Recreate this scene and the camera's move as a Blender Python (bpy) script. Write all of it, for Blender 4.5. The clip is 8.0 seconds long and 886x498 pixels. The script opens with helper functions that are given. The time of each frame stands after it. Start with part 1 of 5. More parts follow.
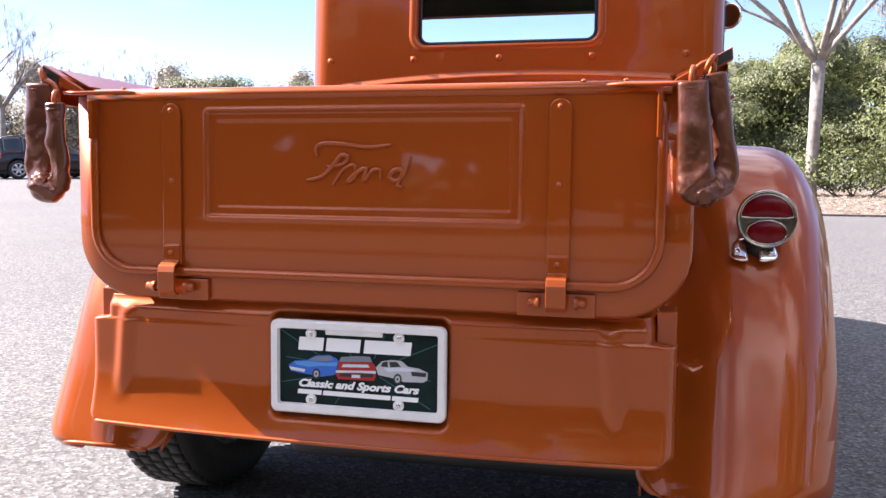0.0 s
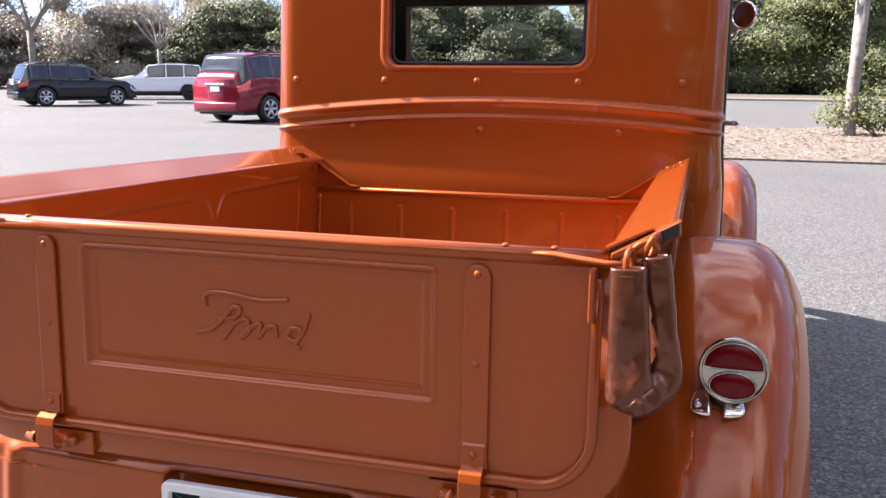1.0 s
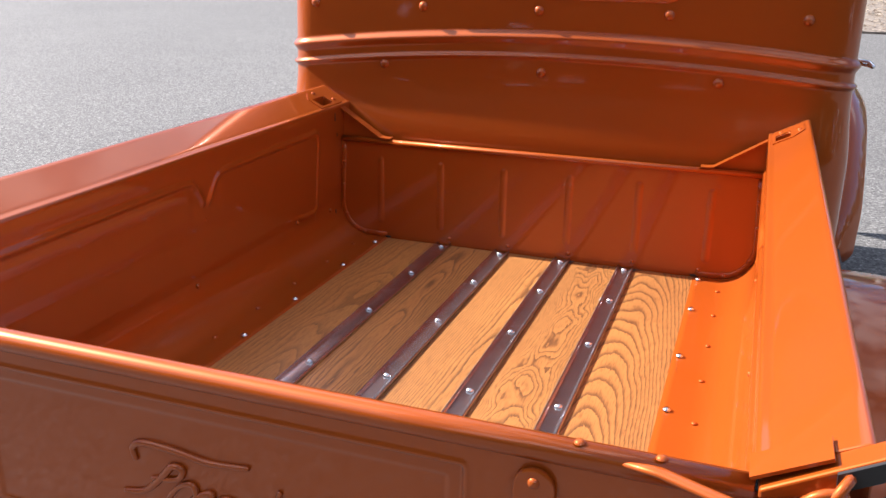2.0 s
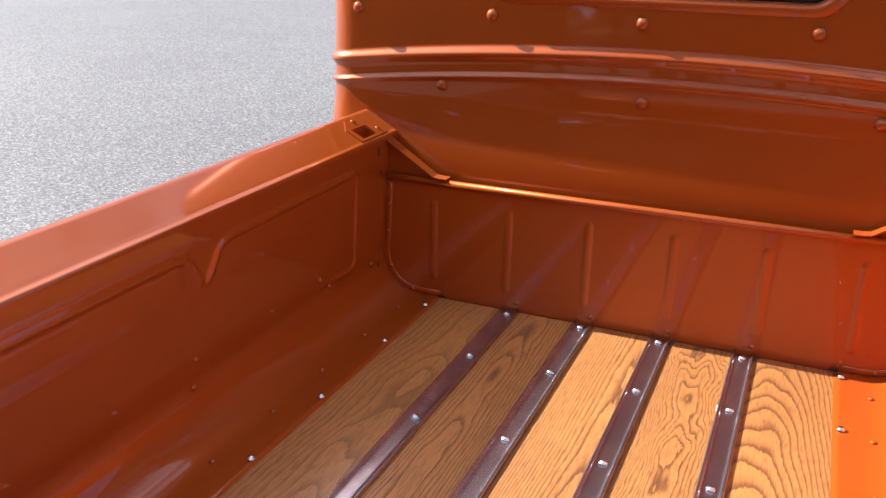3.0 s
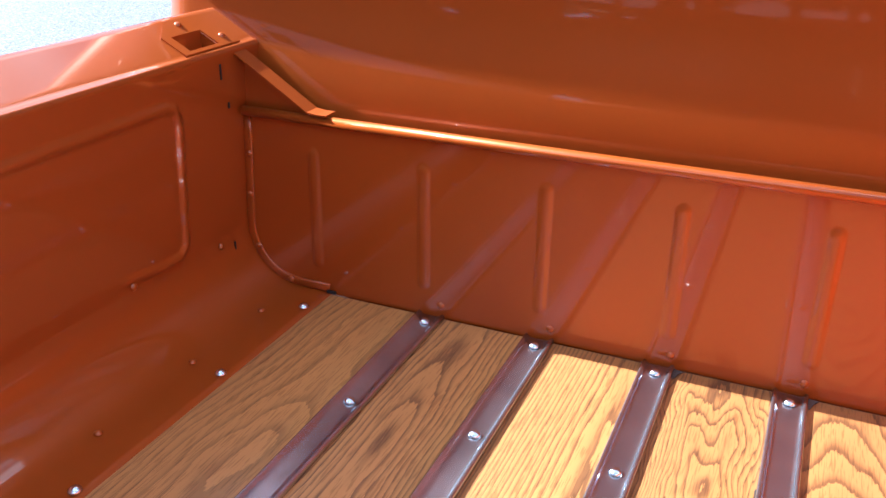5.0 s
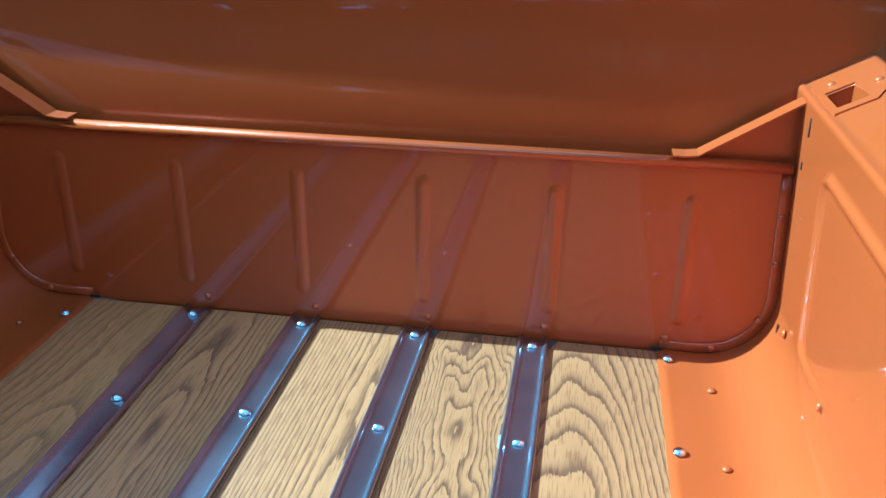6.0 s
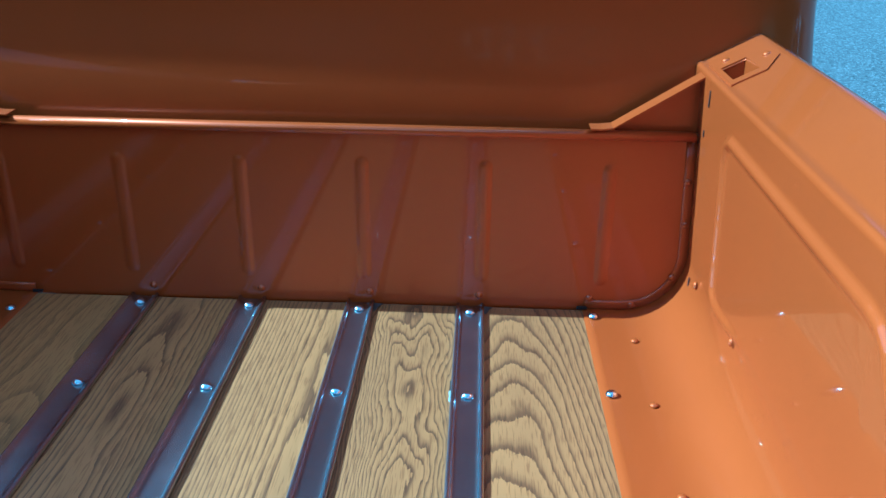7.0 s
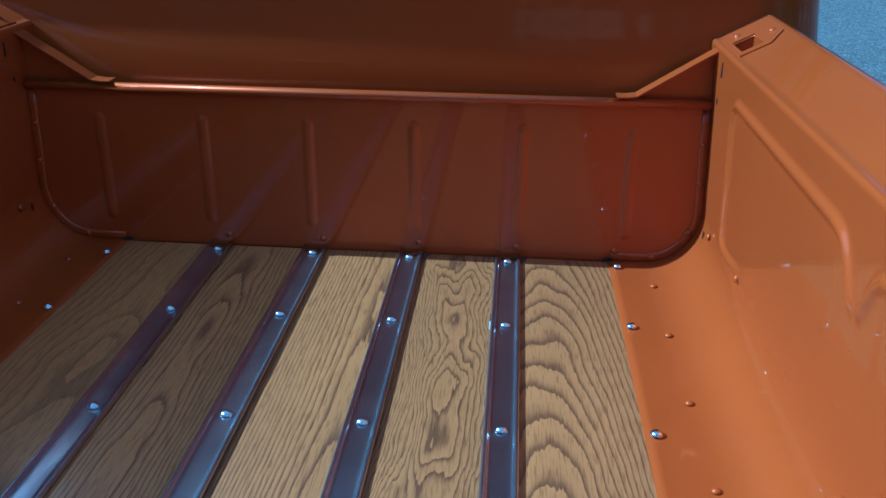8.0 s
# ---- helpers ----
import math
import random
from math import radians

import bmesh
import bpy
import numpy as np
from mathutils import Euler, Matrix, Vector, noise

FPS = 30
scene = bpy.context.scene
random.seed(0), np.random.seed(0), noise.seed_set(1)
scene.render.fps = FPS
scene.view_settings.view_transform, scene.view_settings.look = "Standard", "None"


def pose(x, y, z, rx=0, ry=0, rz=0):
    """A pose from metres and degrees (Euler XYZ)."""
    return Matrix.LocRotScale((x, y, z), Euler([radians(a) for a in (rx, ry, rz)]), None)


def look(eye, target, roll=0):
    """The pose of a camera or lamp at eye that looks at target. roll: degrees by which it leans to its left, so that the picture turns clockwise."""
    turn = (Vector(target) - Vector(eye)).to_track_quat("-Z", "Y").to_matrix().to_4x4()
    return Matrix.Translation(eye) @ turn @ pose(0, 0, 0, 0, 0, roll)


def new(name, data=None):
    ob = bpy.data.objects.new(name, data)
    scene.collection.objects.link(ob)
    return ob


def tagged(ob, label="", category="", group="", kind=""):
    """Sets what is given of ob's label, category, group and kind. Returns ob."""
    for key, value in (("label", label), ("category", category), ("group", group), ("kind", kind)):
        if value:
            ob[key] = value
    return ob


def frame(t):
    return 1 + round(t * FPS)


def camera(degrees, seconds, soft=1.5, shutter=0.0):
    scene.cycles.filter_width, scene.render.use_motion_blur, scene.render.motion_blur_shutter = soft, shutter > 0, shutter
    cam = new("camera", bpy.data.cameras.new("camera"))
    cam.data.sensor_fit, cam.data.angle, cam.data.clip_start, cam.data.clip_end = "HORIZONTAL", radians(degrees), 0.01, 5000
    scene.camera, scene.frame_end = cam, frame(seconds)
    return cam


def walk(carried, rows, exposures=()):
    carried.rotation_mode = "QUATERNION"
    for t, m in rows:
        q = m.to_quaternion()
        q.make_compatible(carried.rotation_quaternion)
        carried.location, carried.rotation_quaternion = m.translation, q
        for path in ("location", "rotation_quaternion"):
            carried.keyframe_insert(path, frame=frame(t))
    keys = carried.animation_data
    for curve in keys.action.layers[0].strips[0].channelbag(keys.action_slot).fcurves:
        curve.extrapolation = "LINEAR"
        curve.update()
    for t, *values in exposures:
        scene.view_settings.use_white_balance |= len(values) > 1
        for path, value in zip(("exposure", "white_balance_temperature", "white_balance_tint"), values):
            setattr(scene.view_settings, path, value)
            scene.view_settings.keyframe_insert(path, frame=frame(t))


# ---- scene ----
# ---------------------------------------------------------------- camera
cam = camera(53.6, 8.0)
# the truck stands nose-down by this rake; the path below is given in the truck's own axes
TILT = pose(0, 0, -0.02, -1.7, 0, 0)
PATH = [
    (0, (0.499, -1.394, 0.834), (0.017, 0.541, 0.683), 0.6),
    (0.3, (0.563, -1.316, 0.95), (0.055, 0.613, 0.8), 0.4),
    (0.5, (0.596, -1.257, 1.026), (0.079, 0.669, 0.878), 0.6),
    (0.7, (0.617, -1.204, 1.088), (0.088, 0.719, 0.929), 0.6),
    (1, (0.609, -1.106, 1.177), (0.064, 0.79, 0.847), 0.9),
    (1.2, (0.581, -1.0, 1.24), (0.014, 0.869, 0.808), 0.8),
    (2.3, (0.417, -0.487, 1.39), (-0.247, 1.277, 0.721), 1.0),
    (2.5, (0.367, -0.399, 1.401), (-0.323, 1.353, 0.728), 1.0),
    (3, (0.284, -0.194, 1.398), (-0.448, 1.535, 0.708), 1.1),
    (3.5, (0.208, 0.024, 1.364), (-0.58, 1.685, 0.578), 0.9),
    (4, (0.131, 0.303, 1.315), (-0.691, 1.932, 0.496), 0.8),
    (4.2, (0.126, 0.37, 1.285), (-0.688, 2.006, 0.471), 0.9),
    (5.3, (0.229, 0.427, 1.229), (-0.399, 2.135, 0.4), 0.7),
    (5.5, (0.244, 0.408, 1.234), (-0.296, 2.145, 0.403), 0.8),
    (6, (0.272, 0.384, 1.235), (-0.023, 2.182, 0.409), 0.7),
    (6.5, (0.263, 0.341, 1.248), (0.136, 2.155, 0.415), 0.7),
    (7, (0.232, 0.295, 1.235), (0.162, 2.117, 0.414), 0.8),
    (7.5, (0.233, 0.23, 1.236), (0.165, 2.054, 0.421), 0.7),
    (8, (0.226, 0.12, 1.23), (0.083, 1.942, 0.418), 0.7),
]
EXPOSURES = [(0.0, 2.27, 6400, 22), (0.5, 2.1, 6400, 21), (1.0, 2.15, 6400, 20), (2.3, 1.78, 6200, 15), (3.0, 1.9, 6100, 15), (3.5, 2.12, 6150, 15), (4.2, 2.46, 6400, 18),
             (5.3, 2.55, 4400, -8), (5.5, 2.42, 4000, -18), (6.0, 1.95, 3200, -25), (6.5, 1.53, 3100, -27), (7.0, 1.38, 3100, -27), (7.5, 0.75, 3200, -21), (8.0, 0.72, 3300, -18)]
walk(cam, [(t, TILT @ look(eye, target, roll)) for t, eye, target, roll in PATH], EXPOSURES)

# ---------------------------------------------------------------- world, sun, exposure
SUN_DIR = Vector((-1.0, 0.065, 0.79)).normalized()
world = bpy.data.worlds.new("sky")
scene.world = world
world.use_nodes = True
wn, wl = world.node_tree.nodes, world.node_tree.links
bg = wn["Background"]
sky = wn.new("ShaderNodeTexSky")
sky.sky_type = 'NISHITA'
sky.sun_disc = False
sky.sun_elevation = math.asin(SUN_DIR.z)
sky.sun_rotation = math.atan2(SUN_DIR.x, SUN_DIR.y)
sky.air_density, sky.dust_density, sky.ozone_density = 0.5, 0.05, 1.5
# thin streaky cloud
wtc = wn.new("ShaderNodeTexCoord")
wmap = wn.new("ShaderNodeMapping")
wmap.inputs["Scale"].default_value = (1.6, 1.6, 9.0)
wnoise = wn.new("ShaderNodeTexNoise")
wnoise.inputs["Scale"].default_value = 2.2
wnoise.inputs["Detail"].default_value = 7.0
wramp = wn.new("ShaderNodeValToRGB")
wramp.color_ramp.elements[0].position, wramp.color_ramp.elements[1].position = 0.56, 0.9
wramp.color_ramp.elements[0].color = (0, 0, 0, 1)
wramp.color_ramp.elements[1].color = (0.8, 0.8, 0.8, 1)
wmix = wn.new("ShaderNodeMixRGB")
wmix.inputs[2].default_value = (3.0, 3.3, 3.8, 1)
wl.new(wtc.outputs["Generated"], wmap.inputs["Vector"])
wl.new(wmap.outputs[0], wnoise.inputs["Vector"])
wl.new(wnoise.outputs[0], wramp.inputs[0])
wl.new(wramp.outputs[0], wmix.inputs[0])
wl.new(sky.outputs[0], wmix.inputs[1])
# broken cloud higher up, above the visible sky, added bright to lift the shade
wn2 = wn.new("ShaderNodeTexNoise")
wn2.inputs["Scale"].default_value = 3.2
wn2.inputs["Detail"].default_value = 8.0
wr2 = wn.new("ShaderNodeValToRGB")
wr2.color_ramp.elements[0].position, wr2.color_ramp.elements[1].position = 0.44, 0.62
wsep = wn.new("ShaderNodeSeparateXYZ")
wrange = wn.new("ShaderNodeMapRange")
wrange.interpolation_type = 'SMOOTHSTEP'
wrange.inputs["From Min"].default_value, wrange.inputs["From Max"].default_value = 0.30, 0.55
wmul = wn.new("ShaderNodeMath")
wmul.operation = "MULTIPLY"
wmix2 = wn.new("ShaderNodeMixRGB")
wmix2.inputs[2].default_value = (8.5, 8.6, 8.8, 1)
wl.new(wtc.outputs["Generated"], wn2.inputs["Vector"])
wl.new(wtc.outputs["Generated"], wsep.inputs[0])
wl.new(wsep.outputs[2], wrange.inputs["Value"])
wl.new(wn2.outputs[0], wr2.inputs[0])
wl.new(wr2.outputs[0], wmul.inputs[0])
wl.new(wrange.outputs[0], wmul.inputs[1])
wl.new(wmul.outputs[0], wmix2.inputs[0])
wl.new(wmix.outputs[0], wmix2.inputs[1])
wl.new(wmix2.outputs[0], bg.inputs["Color"])
bg.inputs["Strength"].default_value = 0.075

sun = new("sun", bpy.data.lights.new("sun", "SUN"))
sun.data.energy, sun.data.angle, sun.data.color = 5.0, radians(0.55), (1.0, 0.95, 0.87)
sun.matrix_world = look(SUN_DIR * 60, (0, 0, 0))


# ---------------------------------------------------------------- materials
def material(name, colour, rough=0.5, metal=0.0, coat=0.0, vary=0.0, scale=8.0, bump=0.0, bump_scale=60.0, spec=0.5, coat_rough=0.04, coat_ior=1.5):
    m = bpy.data.materials.new(name)
    m.use_nodes = True
    nt = m.node_tree
    p = nt.nodes["Principled BSDF"]
    p.inputs["Base Color"].default_value = (*colour, 1)
    p.inputs["Roughness"].default_value = rough
    p.inputs["Metallic"].default_value = metal
    p.inputs["Coat Weight"].default_value = coat
    p.inputs["Coat Roughness"].default_value = coat_rough
    p.inputs["Coat IOR"].default_value = coat_ior
    p.inputs["Specular IOR Level"].default_value = spec
    tc = nt.nodes.new("ShaderNodeTexCoord")
    if vary:
        n = nt.nodes.new("ShaderNodeTexNoise")
        n.inputs["Scale"].default_value = scale
        n.inputs["Detail"].default_value = 8
        r = nt.nodes.new("ShaderNodeValToRGB")
        r.color_ramp.elements[0].position, r.color_ramp.elements[1].position = 0.3, 0.7
        r.color_ramp.elements[0].color = (*[c * (1 - vary) for c in colour], 1)
        r.color_ramp.elements[1].color = (*[min(1, c * (1 + vary)) for c in colour], 1)
        nt.links.new(tc.outputs["Object"], n.inputs["Vector"])
        nt.links.new(n.outputs[0], r.inputs[0])
        nt.links.new(r.outputs[0], p.inputs["Base Color"])
    if bump:
        n2 = nt.nodes.new("ShaderNodeTexNoise")
        n2.inputs["Scale"].default_value = bump_scale
        n2.inputs["Detail"].default_value = 5
        b = nt.nodes.new("ShaderNodeBump")
        b.inputs["Strength"].default_value = bump
        b.inputs["Distance"].default_value = 0.01
        nt.links.new(tc.outputs["Object"], n2.inputs["Vector"])
        nt.links.new(n2.outputs[0], b.inputs["Height"])
        nt.links.new(b.outputs[0], p.inputs["Normal"])
    return m


PAINT = material("copper_paint", (0.325, 0.061, 0.0055), rough=0.40, metal=0.30, coat=0.8, vary=0.05, scale=3.0, coat_rough=0.035, spec=0.1, bump=0.035, bump_scale=6.0)
CHROME = material("chrome", (0.85, 0.85, 0.86), rough=0.07, metal=1.0)
STEEL = material("polished_steel", (0.62, 0.60, 0.60), rough=0.2, metal=1.0)
STRIP = material("polished_strip", (0.50, 0.52, 0.565), rough=0.27, metal=1.0, vary=0.15, scale=18, bump=0.10, bump_scale=16)
RUBBER = material("tyre_rubber", (0.02, 0.02, 0.021), rough=0.75, bump=0.2)
BLACK = material("black_trim", (0.012, 0.012, 0.013), rough=0.5)
DARK = material("dark_lining", (0.055, 0.036, 0.028), rough=0.9, vary=0.3)
LEATHER = material("brown_leather", (0.135, 0.042, 0.020), rough=0.27, metal=0.55, coat=0.4, coat_rough=0.16, vary=0.2, scale=9, bump=0.08, bump_scale=140, spec=0.4)
RED_LENS = material("red_lens", (0.14, 0.002, 0.006), rough=0.2, spec=0.25, vary=0.25, scale=60)
NICKEL = material("aged_nickel", (0.42, 0.40, 0.35), rough=0.14, metal=1.0, vary=0.12, scale=20)
PLATE = material("plate_print", (0.005, 0.016, 0.015), rough=0.45, spec=0.15, vary=0.4, scale=25)
WHITE_PAINT = material("white_plastic", (0.72, 0.71, 0.69), rough=0.4, vary=0.06, scale=30)
ASPHALT = bpy.data.materials.new("asphalt")
ASPHALT.use_nodes = True
an, al = ASPHALT.node_tree.nodes, ASPHALT.node_tree.links
ap_ = an["Principled BSDF"]
ap_.inputs["Roughness"].default_value = 0.88
atc = an.new("ShaderNodeTexCoord")
a_fine, a_mid, a_big = an.new("ShaderNodeTexVoronoi"), an.new("ShaderNodeTexNoise"), an.new("ShaderNodeTexNoise")
a_fine.inputs["Scale"].default_value = 105.0
a_mid.inputs["Scale"].default_value, a_mid.inputs["Detail"].default_value = 34.0, 6.0
a_big.inputs["Scale"].default_value, a_big.inputs["Detail"].default_value = 0.35, 5.0
a_ramp = an.new("ShaderNodeValToRGB")
a_ramp.color_ramp.elements[0].position, a_ramp.color_ramp.elements[1].position = 0.1, 0.95
a_ramp.color_ramp.elements[0].color, a_ramp.color_ramp.elements[1].color = (0.046, 0.045, 0.043, 1), (0.20, 0.196, 0.189, 1)
a_e = a_ramp.color_ramp.elements.new(0.55)
a_e.color = (0.103, 0.101, 0.097, 1)
a_e = a_ramp.color_ramp.elements.new(0.84)
a_e.color = (0.130, 0.127, 0.122, 1)
a_sep = an.new("ShaderNodeSeparateColor")
a_mix, a_mul = an.new("ShaderNodeMath"), an.new("ShaderNodeMixRGB")
a_mix.operation = "ADD"
a_mix.inputs[1].default_value = 0.0
a_mul.blend_type = "MULTIPLY"
a_mul.inputs[0].default_value = 0.75
a_r2 = an.new("ShaderNodeValToRGB")
a_r2.color_ramp.elements[0].position, a_r2.color_ramp.elements[1].position = 0.3, 0.7
a_r2.color_ramp.elements[0].color, a_r2.color_ramp.elements[1].color = (0.72, 0.72, 0.73, 1), (1, 1, 1, 1)
a_bump = an.new("ShaderNodeBump")
a_bump.inputs["Strength"].default_value, a_bump.inputs["Distance"].default_value = 0.4, 0.005
for nd in (a_fine, a_mid, a_big):
    al.new(atc.outputs["Object"], nd.inputs["Vector"])
al.new(a_fine.outputs["Color"], a_sep.inputs[0])
al.new(a_sep.outputs[0], a_ramp.inputs[0])
a_r3 = an.new("ShaderNodeMixRGB")
a_r3.blend_type = "OVERLAY"
a_r3.inputs[0].default_value = 0.4
al.new(a_ramp.outputs[0], a_r3.inputs[1])
al.new(a_mid.outputs[0], a_r3.inputs[2])
al.new(a_big.outputs[0], a_r2.inputs[0])
al.new(a_r3.outputs[0], a_mul.inputs[1])
al.new(a_r2.outputs[0], a_mul.inputs[2])
al.new(a_mul.outputs[0], ap_.inputs["Base Color"])
al.new(a_fine.outputs["Distance"], a_bump.inputs["Height"])
al.new(a_bump.outputs[0], ap_.inputs["Normal"])
MULCH = material("mulch", (0.15, 0.124, 0.10), rough=0.95, vary=0.4, scale=18, bump=1.0, bump_scale=30)
KERB = material("concrete", (0.32, 0.305, 0.28), rough=0.85, vary=0.12, scale=6, bump=0.2)


def oak(name, x0, h, slope, ring, wob, seed, dark=1.0, pale=1.0):
    """Flat-sawn oak: growth rings cut by the board, warped, with open pores along the grain."""
    m = bpy.data.materials.new(name)
    m.use_nodes = True
    nt = m.node_tree
    p = nt.nodes["Principled BSDF"]
    tc = nt.nodes.new("ShaderNodeTexCoord")
    sep = nt.nodes.new("ShaderNodeSeparateXYZ")
    nt.links.new(tc.outputs["Object"], sep.inputs[0])

    def mth(op, a, b=0.0):
        nd = nt.nodes.new("ShaderNodeMath")
        nd.operation = op
        for k, v in enumerate((a, b)):
            if isinstance(v, (int, float)):
                nd.inputs[k].default_value = v
            else:
                nt.links.new(v, nd.inputs[k])
        return nd.outputs[0]

    def tex(sx, sy, detail, w):
        mp = nt.nodes.new("ShaderNodeMapping")
        mp.inputs["Scale"].default_value = (sx, sy, 1)
        mp.inputs["Location"].default_value = (seed * 3.1 + w, seed * 1.7, seed * 2.3)
        nz = nt.nodes.new("ShaderNodeTexNoise")
        nz.inputs["Scale"].default_value = 1.0
        nz.inputs["Detail"].default_value = detail
        nt.links.new(tc.outputs["Object"], mp.inputs["Vector"])
        nt.links.new(mp.outputs[0], nz.inputs["Vector"])
        return nz.outputs[0]
    x, y = sep.outputs[0], sep.outputs[1]
    w1 = mth("MULTIPLY", mth("SUBTRACT", tex(9, 3.2, 2, 0), 0.5), wob * 2)
    w2 = mth("MULTIPLY", mth("SUBTRACT", tex(22, 5.5, 3, 5), 0.5), wob * 1.1)
    jag = mth("MULTIPLY", mth("SUBTRACT", tex(420, 16, 2, 9), 0.5), 0.0017)
    a = mth("ADD", mth("SUBTRACT", x, x0), w2)
    b2 = mth("ADD", mth("ADD", mth("MULTIPLY", y, slope), h), w1)
    r = mth("SQRT", mth("ADD", mth("MULTIPLY", a, a), mth("MULTIPLY", b2, b2)))
    t = mth("FRACT", mth("DIVIDE", mth("ADD", r, jag), ring))
    ramp = nt.nodes.new("ShaderNodeValToRGB")
    cr = ramp.color_ramp
    # pale shifts the wood colour to offset the shade or sun on each board
    light = Vector((0.400, 0.170, 0.047)) * pale

    def tone_of(k):
        """Colour k of the way from the pale wood to the dark pores."""
        return (*light.lerp(Vector((0.125, 0.048, 0.015)) * pale, k * dark), 1)
    cr.elements[0].position, cr.elements[0].color = 0.0, tone_of(0.95)
    cr.elements[1].position, cr.elements[1].color = 1.0, tone_of(0.0)
    for pos, k in ((0.12, 0.85), (0.26, 0.42), (0.45, 0.12), (0.93, 0.02)):
        cr.elements.new(pos).color = tone_of(k)
    nt.links.new(t, ramp.inputs[0])
    pore = nt.nodes.new("ShaderNodeValToRGB")
    pore.color_ramp.elements[0].position, pore.color_ramp.elements[1].position = 0.37, 0.46
    pore.color_ramp.elements[0].color, pore.color_ramp.elements[1].color = (0.62, 0.57, 0.53, 1), (1, 1, 1, 1)
    nt.links.new(tex(620, 34, 1, 2), pore.inputs[0])
    mul = nt.nodes.new("ShaderNodeMixRGB")
    mul.blend_type = "MULTIPLY"
    mul.inputs[0].default_value = 0.8
    nt.links.new(ramp.outputs[0], mul.inputs[1])
    nt.links.new(pore.outputs[0], mul.inputs[2])
    tone = nt.nodes.new("ShaderNodeValToRGB")
    tone.color_ramp.elements[0].position, tone.color_ramp.elements[1].position = 0.3, 0.7
    tone.color_ramp.elements[0].color, tone.color_ramp.elements[1].color = (0.82, 0.80, 0.80, 1), (1.08, 1.05, 1.0, 1)
    nt.links.new(tex(6, 1.6, 3, 12), tone.inputs[0])
    mul2 = nt.nodes.new("ShaderNodeMixRGB")
    mul2.blend_type = "MULTIPLY"
    mul2.inputs[0].default_value = 1.0
    nt.links.new(mul.outputs[0], mul2.inputs[1])
    nt.links.new(tone.outputs[0], mul2.inputs[2])
    nt.links.new(mul2.outputs[0], p.inputs["Base Color"])
    p.inputs["Roughness"].default_value = 0.45
    p.inputs["Coat Weight"].default_value = 0.55
    p.inputs["Coat Roughness"].default_value = 0.2
    bp = nt.nodes.new("ShaderNodeBump")
    bp.inputs["Strength"].default_value, bp.inputs["Distance"].default_value = 0.25, 0.001
    nt.links.new(t, bp.inputs["Height"])
    bp.invert = True
    nt.links.new(bp.outputs[0], p.inputs["Normal"])
    return m


# last factor paints light in: shaded boards a, b lightened, sunlit c to e darkened
OAKS = [oak("oak_a", 0.03, 0.050, 0.055, 0.0078, 0.022, 1.0, 0.6, 1.25), oak("oak_b", -0.01, 0.040, 0.016, 0.0046, 0.014, 2.4, 0.95, 1.3), oak("oak_c", 0.05, 0.050, 0.012, 0.0042, 0.006, 3.3, 1.0, 0.80),
        oak("oak_d", 0.01, 0.035, 0.028, 0.0034, 0.036, 5.2, 1.05, 0.79), oak("oak_e", -0.03, 0.075, 0.085, 0.0049, 0.009, 6.1, 1.0, 0.81)]

GLASS = bpy.data.materials.new("window_glass")
GLASS.use_nodes = True
gp = GLASS.node_tree.nodes["Principled BSDF"]
gp.inputs["Base Color"].default_value = (0.9, 0.95, 0.95, 1)
gp.inputs["Roughness"].default_value = 0.0
gp.inputs["Transmission Weight"].default_value = 1.0
gp.inputs["IOR"].default_value = 1.45


# ---------------------------------------------------------------- mesh helpers
def part(name, bm, mat, parent=None, label="", smooth=True, solid=0.0, bevel=0.0, shift=0.0):
    """Link a bmesh as one mesh object under a thing or part."""
    me = bpy.data.meshes.new(name)
    bm.normal_update()
    bm.to_mesh(me)
    bm.free()
    for p in me.polygons:
        p.use_smooth = smooth
    me.materials.append(mat)
    ob = new(name, me)
    if parent is not None:
        ob.parent = parent
    if solid:
        md = ob.modifiers.new("thickness", "SOLIDIFY")
        md.thickness, md.offset = solid, shift
    if bevel:
        md = ob.modifiers.new("edge", "BEVEL")
        md.width, md.segments, md.limit_method, md.angle_limit = bevel, 2, 'ANGLE', radians(35)
    if label:
        tagged(ob, label=label)
    return ob


def grid(nu, nv, fn, hole=None, bm=None):
    """A sheet of nu x nv cells from fn(u, v) with u, v in 0..1; hole(p) leaves cells out."""
    bm = bm or bmesh.new()
    vs = [[bm.verts.new(fn(i / nu, j / nv)) for j in range(nv + 1)] for i in range(nu + 1)]
    for i in range(nu):
        for j in range(nv):
            q = (vs[i][j], vs[i + 1][j], vs[i + 1][j + 1], vs[i][j + 1])
            if hole and hole(sum((v.co for v in q), Vector()) / 4):
                continue
            bm.faces.new(q)
    return bm


def box(x0, x1, y0, y1, z0, z1, bm=None):
    bm = bm or bmesh.new()
    v = [bm.verts.new((x, y, z)) for x in (x0, x1) for y in (y0, y1) for z in (z0, z1)]
    for q in ((0, 1, 3, 2), (4, 6, 7, 5), (0, 4, 5, 1), (2, 3, 7, 6), (0, 2, 6, 4), (1, 5, 7, 3)):
        bm.faces.new([v[k] for k in q])
    return bm


